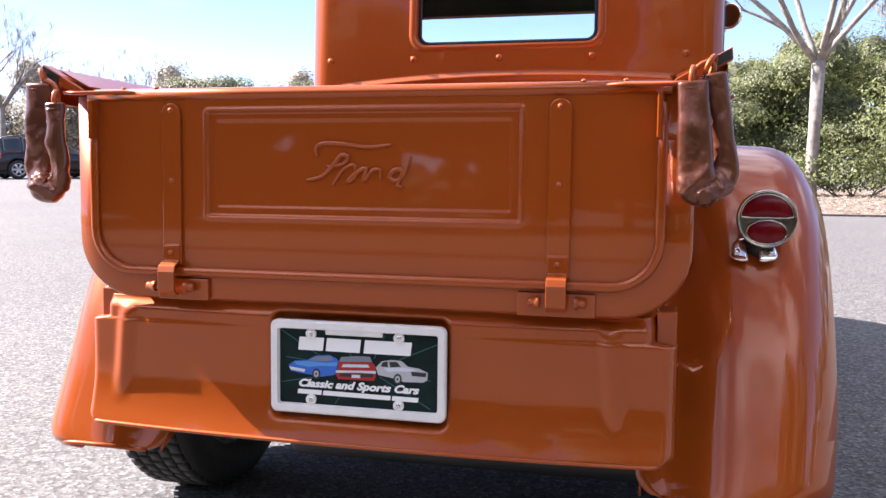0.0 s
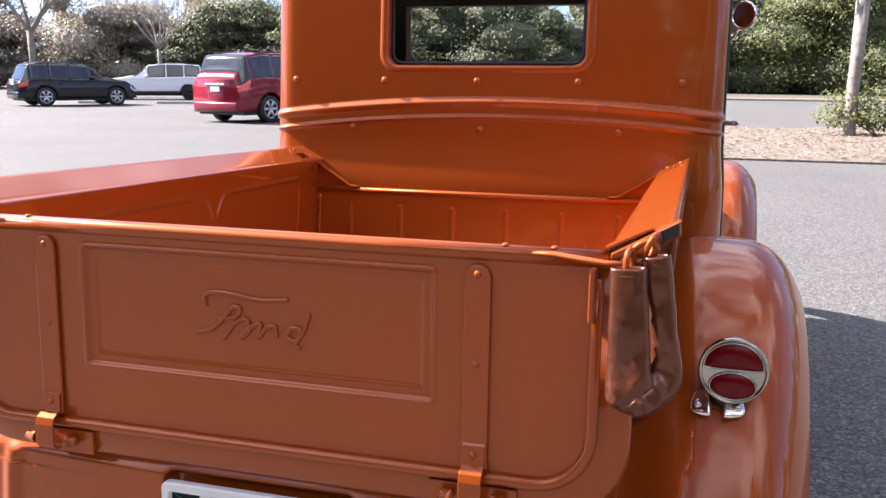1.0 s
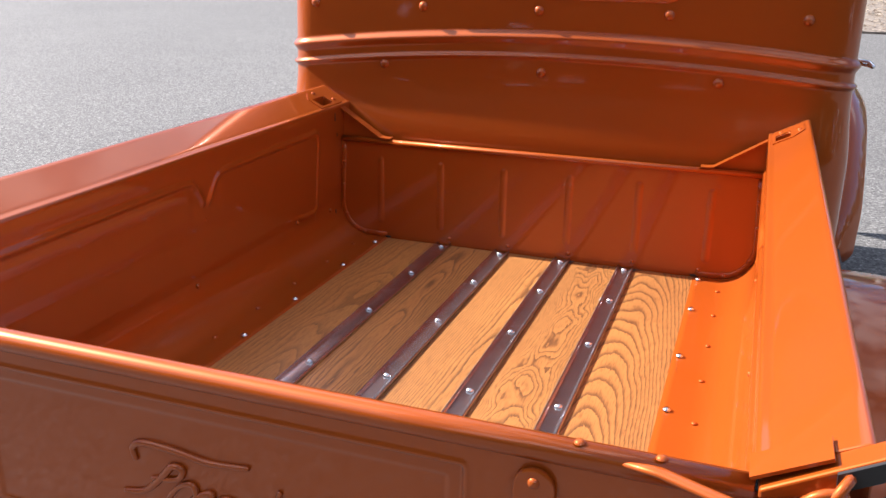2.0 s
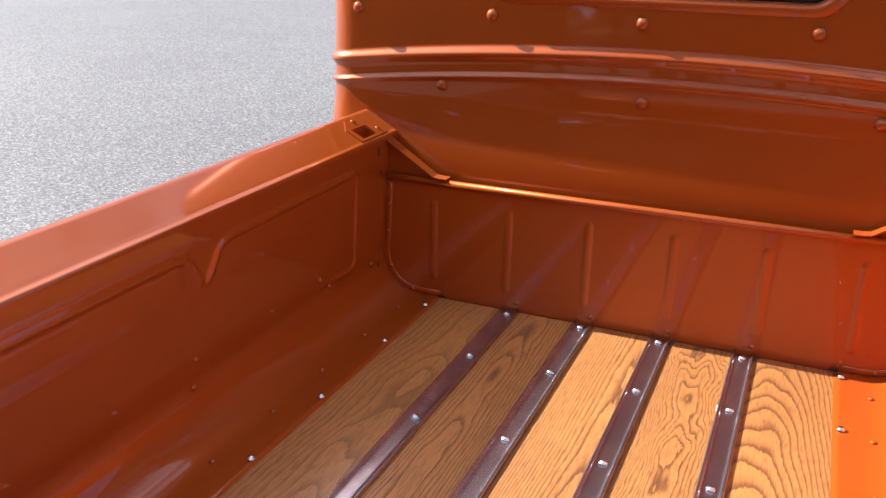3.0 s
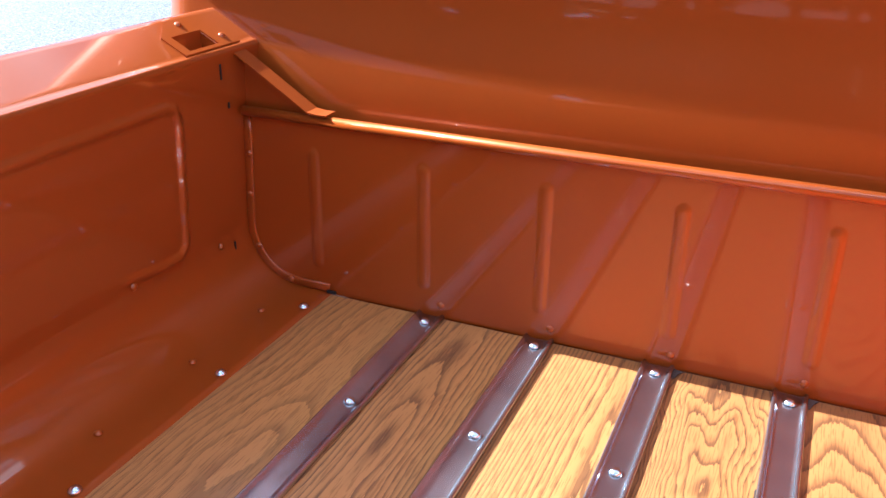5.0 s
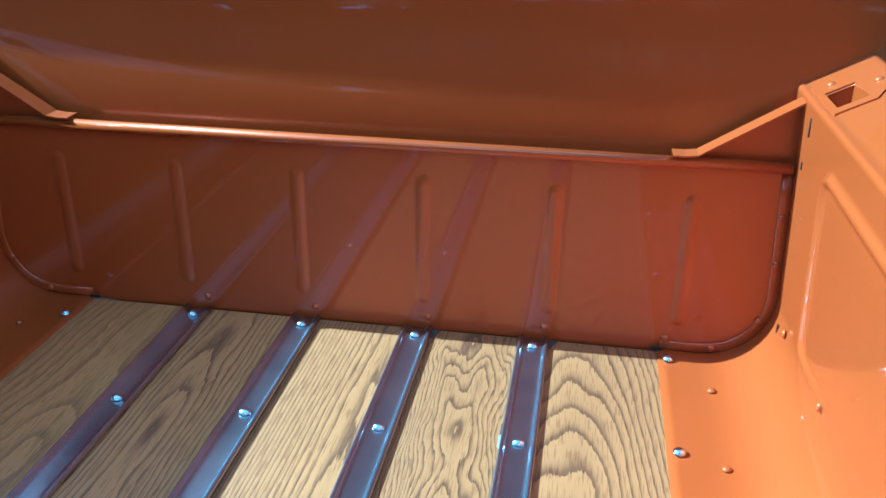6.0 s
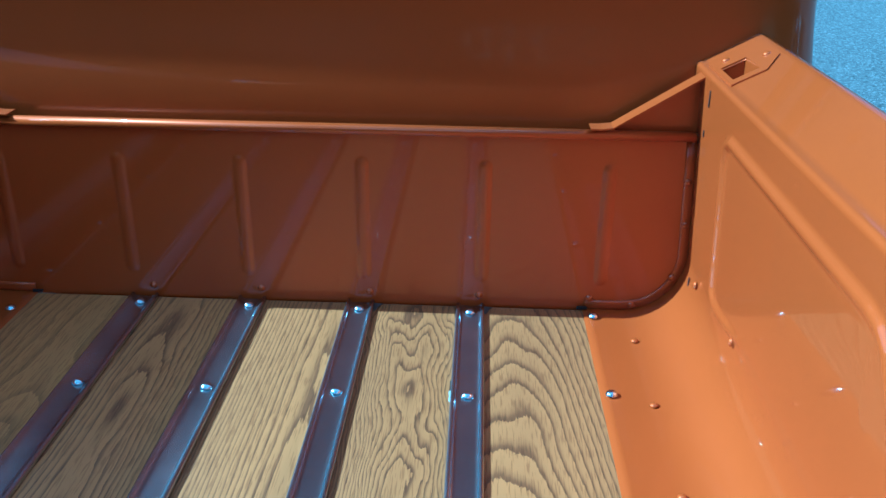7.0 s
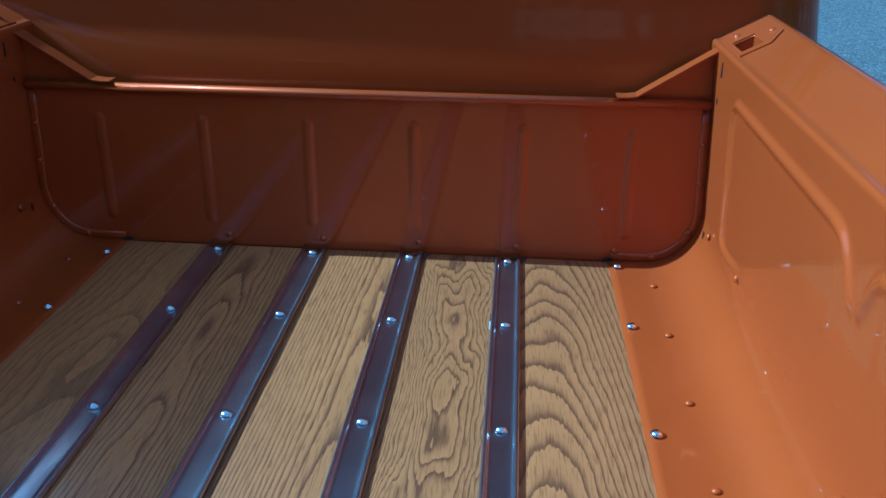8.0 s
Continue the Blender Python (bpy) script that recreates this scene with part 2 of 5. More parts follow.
def tube(points, radius, seg=10, bm=None, flat=1.0, closed=False, up=(0, 0, 1)):
    """A round (or flattened) rod along points; radius is a number or one per point."""
    bm = bm or bmesh.new()
    pts = [Vector(p) for p in points]
    n = len(pts)
    rad = radius if isinstance(radius, (list, tuple)) else [radius] * n
    rings = []
    side = None
    for k, p in enumerate(pts):
        if closed:
            d = pts[(k + 1) % n] - pts[k - 1]
        else:
            d = pts[min(k + 1, n - 1)] - pts[max(k - 1, 0)]
        d.normalize()
        if side is None:
            side = d.cross(Vector(up))
            if side.length < 1e-3:
                side = d.cross(Vector((1, 0, 0)))
        side = (side - d * side.dot(d)).normalized()
        other = d.cross(side)
        rings.append([bm.verts.new(p + side * math.cos(a) * rad[k] + other * math.sin(a) * rad[k] * flat)
                      for a in (2 * math.pi * i / seg for i in range(seg))])
    for k in range(n if closed else n - 1):
        a, b = rings[k], rings[(k + 1) % n]
        for i in range(seg):
            bm.faces.new((a[i], a[(i + 1) % seg], b[(i + 1) % seg], b[i]))
    if not closed:
        bm.faces.new(rings[0][::-1])
        bm.faces.new(rings[-1])
    return bm


def lathe(profile, seg=16, bm=None, m=None):
    """Turn (radius, height) pairs round z, then place by m."""
    bm = bm or bmesh.new()
    m = m or Matrix.Identity(4)
    rings = []
    for r, h in profile:
        if r < 1e-6:
            rings.append([bm.verts.new(m @ Vector((0, 0, h)))])
        else:
            rings.append([bm.verts.new(m @ Vector((r * math.cos(2 * math.pi * i / seg), r * math.sin(2 * math.pi * i / seg), h))) for i in range(seg)])
    for a, b in zip(rings, rings[1:]):
        for i in range(seg):
            j = (i + 1) % seg
            q = [a[i % len(a)], a[j % len(a)], b[j % len(b)], b[i % len(b)]]
            q = list(dict.fromkeys(q))
            if len(q) > 2:
                bm.faces.new(q)
    return bm


def facing(p, n):
    """A pose at p whose z axis points along n."""
    return Matrix.Translation(p) @ Vector(n).to_track_quat("Z", "Y").to_matrix().to_4x4()


DOME = [(0.0, 0.0045), (0.003, 0.0041), (0.0055, 0.0026), (0.0068, 0.0008), (0.007, 0.0)]


def dome_mesh(name, mat, k):
    bm = lathe([(r * k, h * k) for r, h in DOME], 12)
    me = bpy.data.meshes.new(name)
    bm.normal_update()
    bm.to_mesh(me)
    bm.free()
    for p in me.polygons:
        p.use_smooth = True
    me.materials.append(mat)
    return me


BOLT_MESH = dome_mesh("bolt", STEEL, 1.05)
SMALL_RIVET = dome_mesh("rivet", PAINT, 0.75)
RIVET_MESH = dome_mesh("rivet", PAINT, 1.7)


def stud(name, me, p, n, parent):
    ob = new(name, me)
    ob.parent = parent
    ob.matrix_local = facing(p, n)
    return ob


def smooth01(v):
    v = min(1.0, max(0.0, v))
    return v * v * (3 - 2 * v)


def rrect(x, z, cx, cz, hx, hz, r):
    """Signed distance to a rounded rectangle (negative inside)."""
    dx, dz = abs(x - cx) - hx + r, abs(z - cz) - hz + r
    return math.hypot(max(dx, 0), max(dz, 0)) + min(max(dx, dz), 0) - r


def capsule(x, z, x0, z0, x1, z1):
    dx, dz = x1 - x0, z1 - z0
    t = min(1, max(0, ((x - x0) * dx + (z - z0) * dz) / (dx * dx + dz * dz)))
    return math.hypot(x - x0 - t * dx, z - z0 - t * dz)


def bead(d, w):
    """A rounded ridge of half width w at distance d."""
    return math.cos(min(1, abs(d) / w) * math.pi) * 0.5 + 0.5


# ---------------------------------------------------------------- ground
def asphalt_ground():
    bm = bmesh.new()
    rings = [0, 3, 6, 12, 25, 50, 100, 250, 700, 2500]
    seg = 48
    prev = None
    for r in rings:
        cur = [bm.verts.new((0, 3, 0))] if r == 0 else [bm.verts.new((r * math.cos(2 * math.pi * i / seg), 3 + r * math.sin(2 * math.pi * i / seg), 0)) for i in range(seg)]
        if prev:
            for i in range(seg):
                j = (i + 1) % seg
                q = list(dict.fromkeys([prev[i % len(prev)], cur[i], cur[j], prev[j % len(prev)]]))
                bm.faces.new(q)
        prev = cur
    return tagged(part("ground", bm, ASPHALT, smooth=False), "pale worn asphalt of a parking lot", "ground", kind="structure")


asphalt_ground()

# ---------------------------------------------------------------- pickup truck
truck = new("pickup_truck")
truck.matrix_world = TILT
tagged(truck, "copper orange vintage pickup truck with a wood-floored bed, parked on asphalt", "truck")

FLOOR = 0.66      # bed floor height
FRONT = 1.385     # bed front panel


# pressed ridges of the bed wall as (y, z) lines: the front panel's and the rear panel's
WALL_RIDGES = (((1.100, 0.764), (1.200, 0.752), (1.235, 0.752), (1.248, 0.765), (1.251, 0.925), (1.245, 0.944), (1.228, 0.950), (0.850, 0.948), (0.828, 0.944), (0.815, 0.934), (0.800, 0.912), (0.783, 0.884)),
               ((0.460, 0.754), (0.130, 0.752), (0.105, 0.762), (0.100, 0.785), (0.100, 0.925), (0.108, 0.942), (0.125, 0.948), (0.708, 0.948), (0.735, 0.944), (0.749, 0.932), (0.764, 0.910), (0.777, 0.886)))
WALL_PANELS = ((1.035, 0.85, 0.215, 0.1), (0.42, 0.85, 0.32, 0.1))


def ridge(y, z, line):
    """Height 0..1 of a rounded ridge along the line, running out at both ends."""
    best = 0.0
    n = len(line) - 1
    for k in range(n):
        (y0, z0), (y1, z1) = line[k], line[k + 1]
        if not (min(y0, y1) - 0.012 < y < max(y0, y1) + 0.012 and min(z0, z1) - 0.012 < z < max(z0, z1) + 0.012):
            continue
        dy, dz = y1 - y0, z1 - z0
        t = min(1, max(0, ((y - y0) * dy + (z - z0) * dz) / (dy * dy + dz * dz)))
        h = bead(math.hypot(y - y0 - t * dy, z - z0 - t * dz), 0.0105)
        if k == 0:
            h *= smooth01(t * 1.3)
        if k == n - 1:
            h *= smooth01((1 - t) * 1.6)
        best = max(best, h)
    return best


def bed_side(sign):
    prof = []
    for k in range(5):
        prof.append((0.385 + 0.05 * k / 4, FLOOR))
    for k in range(1, 11):
        a = math.pi / 2 * k / 10
        prof.append((0.435 + 0.085 * math.sin(a), FLOOR + 0.085 * (1 - math.cos(a))))
    for k in range(1, 97):
        prof.append((0.520 - 0.012 * k / 96, FLOOR + 0.085 + 0.249 * k / 96))
    for k in range(1, 4):
        a = math.radians(115) * k / 3
        prof.append((0.514 - 0.006 * math.cos(a), 0.994 + 0.006 * math.sin(a)))
    for k in range(1, 13):
        prof.append((0.5165 + 0.066 * k / 12, 1.0 + 0.034 * k / 12))
    prof += [(0.588, 1.034), (0.590, 1.028), (0.590, 1.0), (0.590, 0.975), (0.582, 0.97)]
    n = len(prof) - 1

    def fn(u, v):
        y = 0.012 + (1.44 - 0.012) * u
        k = v * n
        i = min(int(k), n - 1)
        t = k - i
        x = prof[i][0] * (1 - t) + prof[i + 1][0] * t
        z = prof[i][1] * (1 - t) + prof[i + 1][1] * t
        if 14 <= k <= 111:
            off = 0.0
            for (cy, cz, hy, hz), line in zip(WALL_PANELS, WALL_RIDGES):
                near_mid = 1 - smooth01((abs(y - 0.78) - 0.03) / 0.25)
                fade = 1 - near_mid * (1 - smooth01((z - 0.84) / 0.07))
                off = max(off, 0.0010 * smooth01(-rrect(y, z, cy, cz, hy, hz, 0.012) / 0.02) * fade)
                off += (0.0052 if sign > 0 else 0.0040) * ridge(y, z, line)
            x -= off
        return (sign * x, y, z)

    bm = grid(560, n, fn, lambda c: 1.300 < c.y < 1.356 and 0.522 < abs(c.x) < 0.549 and c.z > 0.99)
    if sign > 0:
        bmesh.ops.reverse_faces(bm, faces=bm.faces)
    side = part("bed_side", bm, PAINT, truck, solid=0.002, shift=-1)
    # flange bolts in the floor edge, and the painted rivets beside them
    for y in (1.343 + 0.015 * sign, 1.155 + 0.013 * sign, 0.918 + 0.008 * sign, 0.71, 0.50, 0.29, 0.09):
        stud("bolt", BOLT_MESH, (sign * 0.398, y, FLOOR + 0.002), (0, 0, 1), side)
    for y in (1.294, 1.148, 0.990, 0.836, 0.68, 0.525, 0.37, 0.21):
        stud("rivet", SMALL_RIVET, (sign * 0.444, y, FLOOR + 0.002), (0, 0, 1), side)
    for y, z in ((1.315, 0.735), (1.145, 0.75), (0.78, 0.862), (0.74, 0.735)):
        stud("rivet", SMALL_RIVET, (sign * 0.517, y, z), (-sign, 0, 0.05), side)
    return side


for sg in (-1, 1):
    bed_side(sg)


def floor_planks():
    edges = [-0.390, -0.2295, -0.0765, 0.0765, 0.2295, 0.390]
    for a, b, m in zip(edges, edges[1:], OAKS):
        hw, hl = (b - a) / 2 - 0.001, (FRONT - 0.024) / 2
        pl = part("plank", box(-hw, hw, -hl, hl, -0.02, -0.001), m, truck, smooth=False, bevel=0.0015)
        pl.location = ((a + b) / 2, 0.02 + hl, FLOOR)
    for x in edges[1:-1]:
        half = [(0.0197, -0.0008), (0.0197, 0.0034), (0.0190, 0.0052), (0.0176, 0.0064), (0.0160, 0.0064), (0.0146, 0.0052), (0.0136, 0.0034), (0.0125, 0.0022), (0.0108, 0.0017), (0.0085, 0.0014)]
        prof = [(-p, q) for p, q in half] + half[::-1]
        bm = grid(60, len(prof) - 1, lambda u, v: (x + prof[round(v * (len(prof) - 1))][0], 0.02 + (FRONT - 0.026) * u, FLOOR + prof[round(v * (len(prof) - 1))][1]))
        bmesh.ops.reverse_faces(bm, faces=bm.faces)
        strip = part("skid_strip", bm, STRIP, truck, "polished dark metal skid strip", solid=0.001, shift=-1)
        for y in (1.358, 1.154, 0.917, 0.656, 0.41, 0.16):
            stud("bolt", BOLT_MESH, (x, y, FLOOR + 0.0022), (0, 0, 1), strip)
        if x > 0:
            # torn varnish at the strip's front end
            bm = bmesh.new()
            bm.faces.new([bm.verts.new((x + px, FRONT + py, FLOOR + 0.0006 + pz)) for px, py, pz in ((0.0195, -0.006, 0), (0.031, -0.008, 0), (0.026, -0.017, 0.001), (0.0215, -0.030, 0), (0.0195, -0.024, 0))])
            part("torn_edge", bm, DARK, strip, "dark torn varnish", smooth=False, solid=0.0008)
        if x > 0.2:
            for y0, w, m in ((1.150, 0.0022, KERB), (1.172, 0.0016, BLACK)):
                bm = bmesh.new()
                bm.faces.new([bm.verts.new((x - 0.0195 - px, y0 + py, FLOOR + 0.0014)) for px, py in ((0, -0.010), (w, -0.006), (w * 0.7, 0.004), (w * 1.1, 0.011), (0, 0.016))])
                part("chip", bm, m, strip, "pale chip at the board's edge", smooth=False, solid=0.001)


floor_planks()


def wall_x(z):
    """Inner half width of the bed at height z."""
    if z < FLOOR + 0.085:
        return 0.435 + math.sqrt(max(0, 0.085 ** 2 - (FLOOR + 0.085 - max(z, FLOOR)) ** 2))
    return 0.520 - 0.012 * (z - FLOOR - 0.085) / 0.249


def bed_front():
    ribs = [-0.406 + 0.1625 * k for k in range(6)]
    hw = 0.512

    def fn(u, v):
        x = -hw + 2 * hw * u
        z = FLOOR - 0.004 + (0.915 - FLOOR + 0.004) * v
        c = wall_x(z) + 0.003
        if abs(x) > 0.40:
            x = math.copysign(0.40 + (abs(x) - 0.40) * (c - 0.40) / (hw - 0.40), x)
        d = 0.0
        for rx in ribs:
            if abs(x - rx) < 0.014:
                q = capsule(x, z, rx, 0.705, rx, 0.862)
                d = max(d, 0.5 * smooth01((0.0098 - q) / 0.005) + 0.5 * bead(q, 0.0098))
        return (x, FRONT - 0.0026 * d, z)

    bm = grid(560, 90, fn)
    panel = part("bed_front_panel", bm, PAINT, truck, solid=0.002, shift=-1)
    # turned edge flange: a flat band with a rolled inner edge, and its studs
    line = [(wall_x(z) - 0.0004, z) for z in (0.905, 0.87, 0.83, 0.79, 0.76, 0.745, 0.735, 0.725, 0.715, 0.705, 0.696, 0.688, 0.681, 0.675, 0.670, 0.666)]
    line += [(0.450, FLOOR + 0.003), (0.435, FLOOR + 0.0014), (0.42, FLOOR + 0.0012), (0.388, FLOOR + 0.0012)]
    section = [(0.0, -0.001), (0.0, -0.0018), (0.0010, -0.0024), (0.0090, -0.0026), (0.0106, -0.0022), (0.0115, -0.0012), (0.0115, 0.0)]
    for sg in (-1, 1):
        def band(u, v):
            k = round(u * (len(line) - 1))
            (xa, za), (xb, zb) = line[max(0, k - 1)], line[min(len(line) - 1, k + 1)]
            d = math.hypot(xb - xa, zb - za)
            nx, nz = (zb - za) / d, -(xb - xa) / d
            w, y = section[round(v * (len(section) - 1))]
            return (sg * (line[k][0] + nx * w), FRONT + y, line[k][1] + nz * w)
        bm = grid(len(line) - 1, len(section) - 1, band)
        bmesh.ops.recalc_face_normals(bm, faces=bm.faces)
        part("edge_flange", bm, PAINT, panel, solid=0.0008)
        for x, z in ((0.5075, 0.85), (0.511, 0.79), (0.503, 0.712), (0.452, 0.668)):
            stud("rivet", SMALL_RIVET, (sg * x, FRONT - 0.0024, z), (0, -1, 0), panel)
        # black slot where the band meets the floor boards
        part("slot", box(sg * 0.384 - 0.007, sg * 0.384 + 0.007, FRONT - 0.0065, FRONT - 0.004, FLOOR + 0.001, FLOOR + 0.005), BLACK, panel, smooth=False)
        # corner gusset: upright web and its narrow flange
        bm = bmesh.new()
        web = [(0.40, 0.915), (0.512, 0.915), (0.512, 0.985), (0.50, 0.985)]
        a = [bm.verts.new((sg * x, FRONT + 0.006, z)) for x, z in web]
        b = [bm.verts.new((sg * x, FRONT + 0.009, z)) for x, z in web]
        bm.faces.new(a)
        bm.faces.new(b[::-1])
        for k in range(4):
            bm.faces.new((a[k], b[k], b[(k + 1) % 4], a[(k + 1) % 4]))
        bmesh.ops.recalc_face_normals(bm, faces=bm.faces)
        gus = part("corner_gusset", bm, PAINT, truck, smooth=False)
        bm = grid(10, 3, lambda u, v: (sg * (0.375 + 0.14 * u), FRONT - 0.016 + 0.026 * v, 0.9215 + 0.073 * max(0, (u - 0.18) / 0.82)))
        part("gusset_flange", bm, PAINT, gus, solid=0.002, smooth=False)
    bm = tube([(x, FRONT - 0.006, 0.912) for x in (-0.508, 0, 0.508)], 0.0080, 14, flat=0.85)
    part("top_rail", bm, PAINT, panel)
    # small studs above the ends of the skid strips
    for x in (-0.2175, -0.0645, 0.0885, 0.2415, 0.394):
        stud("rivet", SMALL_RIVET, (x, FRONT - 0.0002, 0.6755), (0, -1, 0.1), panel)


bed_front()


def stake_pocket(sign):
    """Riveted pocket plate with a rectangular socket in the bed lip."""
    def lip(x):
        return 1.0 + 0.034 * (x - 0.5165) / 0.066

    # thin plate laid on the lip, chamfered at its outer end and turned down over the inner wall
    bm = bmesh.new()
    top = [(0.5165, 1.285), (0.553, 1.285), (0.575, 1.318), (0.575, 1.395), (0.5165, 1.395)]
    hole = [(0.5215, 1.2995), (0.5495, 1.2995), (0.5495, 1.3270), (0.5495, 1.3565), (0.5215, 1.3565)]
    for h in (0.0022,):
        o = [bm.verts.new((sign * x, y, lip(x) + h)) for x, y in top]
        i = [bm.verts.new((sign * x, y, lip(x) + h)) for x, y in hole]
        s = [bm.verts.new((sign * x, y, lip(x) - 0.0005)) for x, y in top]
        w = [bm.verts.new((sign * x, y, lip(x) - 0.045)) for x, y in hole]
        for k in range(5):
            j = (k + 1) % 5
            bm.faces.new((o[k], o[j], i[j], i[k]))
            bm.faces.new((o[k], s[k], s[j], o[j]))
            bm.faces.new((i[k], i[j], w[j], w[k]))
        bm.faces.new(w)
    bmesh.ops.recalc_face_normals(bm, faces=bm.faces)
    pk = part("stake_pocket", bm, PAINT, truck, smooth=False)
    part("pocket_tab", box(sign * 0.5128 - 0.0012, sign * 0.5128 + 0.0012, 1.285, 1.318, 0.966, 1.0), PAINT, pk, smooth=False, bevel=0.001)
    # pressed slots and a shadow seam round the plate
    for y, z, h in ((1.338, 0.972, 0.010), (1.352, 0.925, 0.004), (1.345, 0.722, 0.009)):
        part("slot", box(sign * (wall_x(z) - 0.0006) - 0.0006, sign * (wall_x(z) - 0.0006) + 0.0006, y - 0.0015, y + 0.0015, z - h, z + h), BLACK, pk, smooth=False)
    for x, y in ((0.566, 1.335), (0.532, 1.378)):
        stud("rivet", SMALL_RIVET, (sign * x, y, lip(x) + 0.002), (-0.4 * sign, 0, 1), pk)


for sg in (-1, 1):
    stake_pocket(sg)

GC = 0.0    # tailgate centre


def tailgate():
    hx, top, bot = 0.497, 0.980, 0.672

    def fn(u, v):
        x = GC - hx + 2 * hx * u
        z = bot + (top - bot) * v
        r = 0.075
        lx = x - GC
        if z < bot + r:
            c = hx - r + math.sqrt(max(0, r * r - (bot + r - z) ** 2))
            lx = max(-c, min(c, lx))
        d = rrect(GC + lx, z, 0.0015, 0.8625, 0.279, 0.093, 0.006)
        d2 = rrect(GC + lx, z, 0.0015, 0.8625, 0.263, 0.077, 0.006)
        y = 0.0 - 0.0022 * bead(d, 0.006) + 0.0055 * smooth01(-d / 0.006) + 0.002 * smooth01(-d2 / 0.006)
        return (GC + lx, y, z)

    gate = part("tailgate", grid(460, 150, fn), PAINT, truck, solid=0.003, shift=-1)
    # rolled edge bead round sides and bottom
    pts = [(-hx, top - 0.02), (-hx, 0.88), (-hx, 0.78)]
    for k in range(9):
        a = math.pi / 2 * k / 8
        pts.append((-hx + 0.075 - 0.075 * math.cos(a), bot + 0.075 - 0.075 * math.sin(a)))
    pts += [(-0.2, bot), (0.2, bot)]
    for k in range(9):
        a = math.pi / 2 * (1 - k / 8)
        pts.append((hx - 0.075 + 0.075 * math.cos(a), bot + 0.075 - 0.075 * math.sin(a)))
    pts += [(hx, 0.78), (hx, 0.88), (hx, top - 0.02)]
    part("edge_bead", tube([(GC + x, -0.003, z) for x, z in pts], 0.0085, 10), PAINT, gate)
    part("top_roll", tube([(GC + x, 0.006, 0.983) for x in (-hx - 0.012, -0.2, 0.2, hx + 0.012)], 0.012, 12), PAINT, gate)
    for cx in (-0.341, 0.341):
        bm = bmesh.new()
        line = [(-0.018, 0.685)] + [(-0.018 * math.cos(math.pi * k / 10), 0.950 + 0.018 * math.sin(math.pi * k / 10)) for k in range(11)] + [(0.018, 0.685)]
        a = [bm.verts.new((cx + px, -0.007, pz)) for px, pz in line]
        b = [bm.verts.new((cx + px, -0.001, pz)) for px, pz in line]
        bm.faces.new(a)
        bm.faces.new(b[::-1])
        for k in range(len(line)):
            j = (k + 1) % len(line)
            bm.faces.new((a[k], b[k], b[j], a[j]))
        bmesh.ops.recalc_face_normals(bm, faces=bm.faces)
        strap = part("hinge_strap", bm, PAINT, gate, smooth=False, bevel=0.002)
        for z in (0.955, 0.832):
            stud("rivet", SMALL_RIVET, (cx, -0.007, z), (0, -1, 0), strap)
        prof = [(-0.006, 0.722), (-0.011, 0.718), (-0.012, 0.692), (-0.026, 0.684), (-0.030, 0.673), (-0.030, 0.640), (-0.022, 0.632), (-0.012, 0.630)]
        bm = grid(1, 7, lambda u, v: (cx - 0.016 + 0.032 * u, prof[round(v * 7)][0], prof[round(v * 7)][1]))
        bmesh.ops.reverse_faces(bm, faces=bm.faces)
        part("hinge_knuckle", bm, PAINT, gate, smooth=False, solid=0.004, bevel=0.0012, shift=-1)
        stud("rivet", SMALL_RIVET, (cx, -0.012, 0.706), (0, -1, 0), gate)
    return gate


gate = tailgate()


def bed_end_flange():
    """U-shaped end flange of the bed box, in which the tailgate hinges."""
    bm = bmesh.new()

    def loop(hw, bot, r):
        pts = [(-hw, 0.982), (-hw, bot + r)]
        for k in range(1, 11):
            a = math.pi / 2 * k / 10
            pts.append((-hw + r - r * math.cos(a), bot + r - r * math.sin(a)))
        full = pts + [(-x, z) for x, z in pts[::-1]]
        return full
    yy = [0.0045, 0.005, 0.0055, 0.006, 0.012, 0.03]
    offs = [0.490, 0.501, 0.507, 0.536, 0.541, 0.541]
    bots = [0.678, 0.667, 0.661, 0.628, 0.623, 0.623]
    rads = [0.07, 0.075, 0.08, 0.105, 0.11, 0.11]
    rows = [[bm.verts.new((GC + 0.004 + x, y, z)) for x, z in loop(o, b, r)] for y, o, b, r in zip(yy, offs, bots, rads)]
    for a, b in zip(rows, rows[1:]):
        for k in range(len(a) - 1):
            bm.faces.new((a[k], b[k], b[k + 1], a[k + 1]))
    bmesh.ops.reverse_faces(bm, faces=bm.faces)
    part("bed_end_flange", bm, PAINT, truck, solid=0.002, shift=-1)
    for cx in (-0.341, 0.341):
        hp = part("hinge_plate", box(cx - (0.065 if cx > 0 else 0.03), cx + (0.06 if cx > 0 else 0.068), -0.004, 0.004, 0.622, 0.660), PAINT, truck, smooth=False, bevel=0.002)
        for dx in (-0.026, 0.026):
            part("hinge_pin", lathe([(0, 0.012), (0.006, 0.012), (0.0075, 0.009), (0.0075, 0), (0.010, 0), (0.010, -0.006)], 8, m=facing((cx + dx + (0.008 if dx > 0 else -0.008), -0.014, 0.646), (1 if dx > 0 else -1, 0, 0))), PAINT, hp)


bed_end_flange()


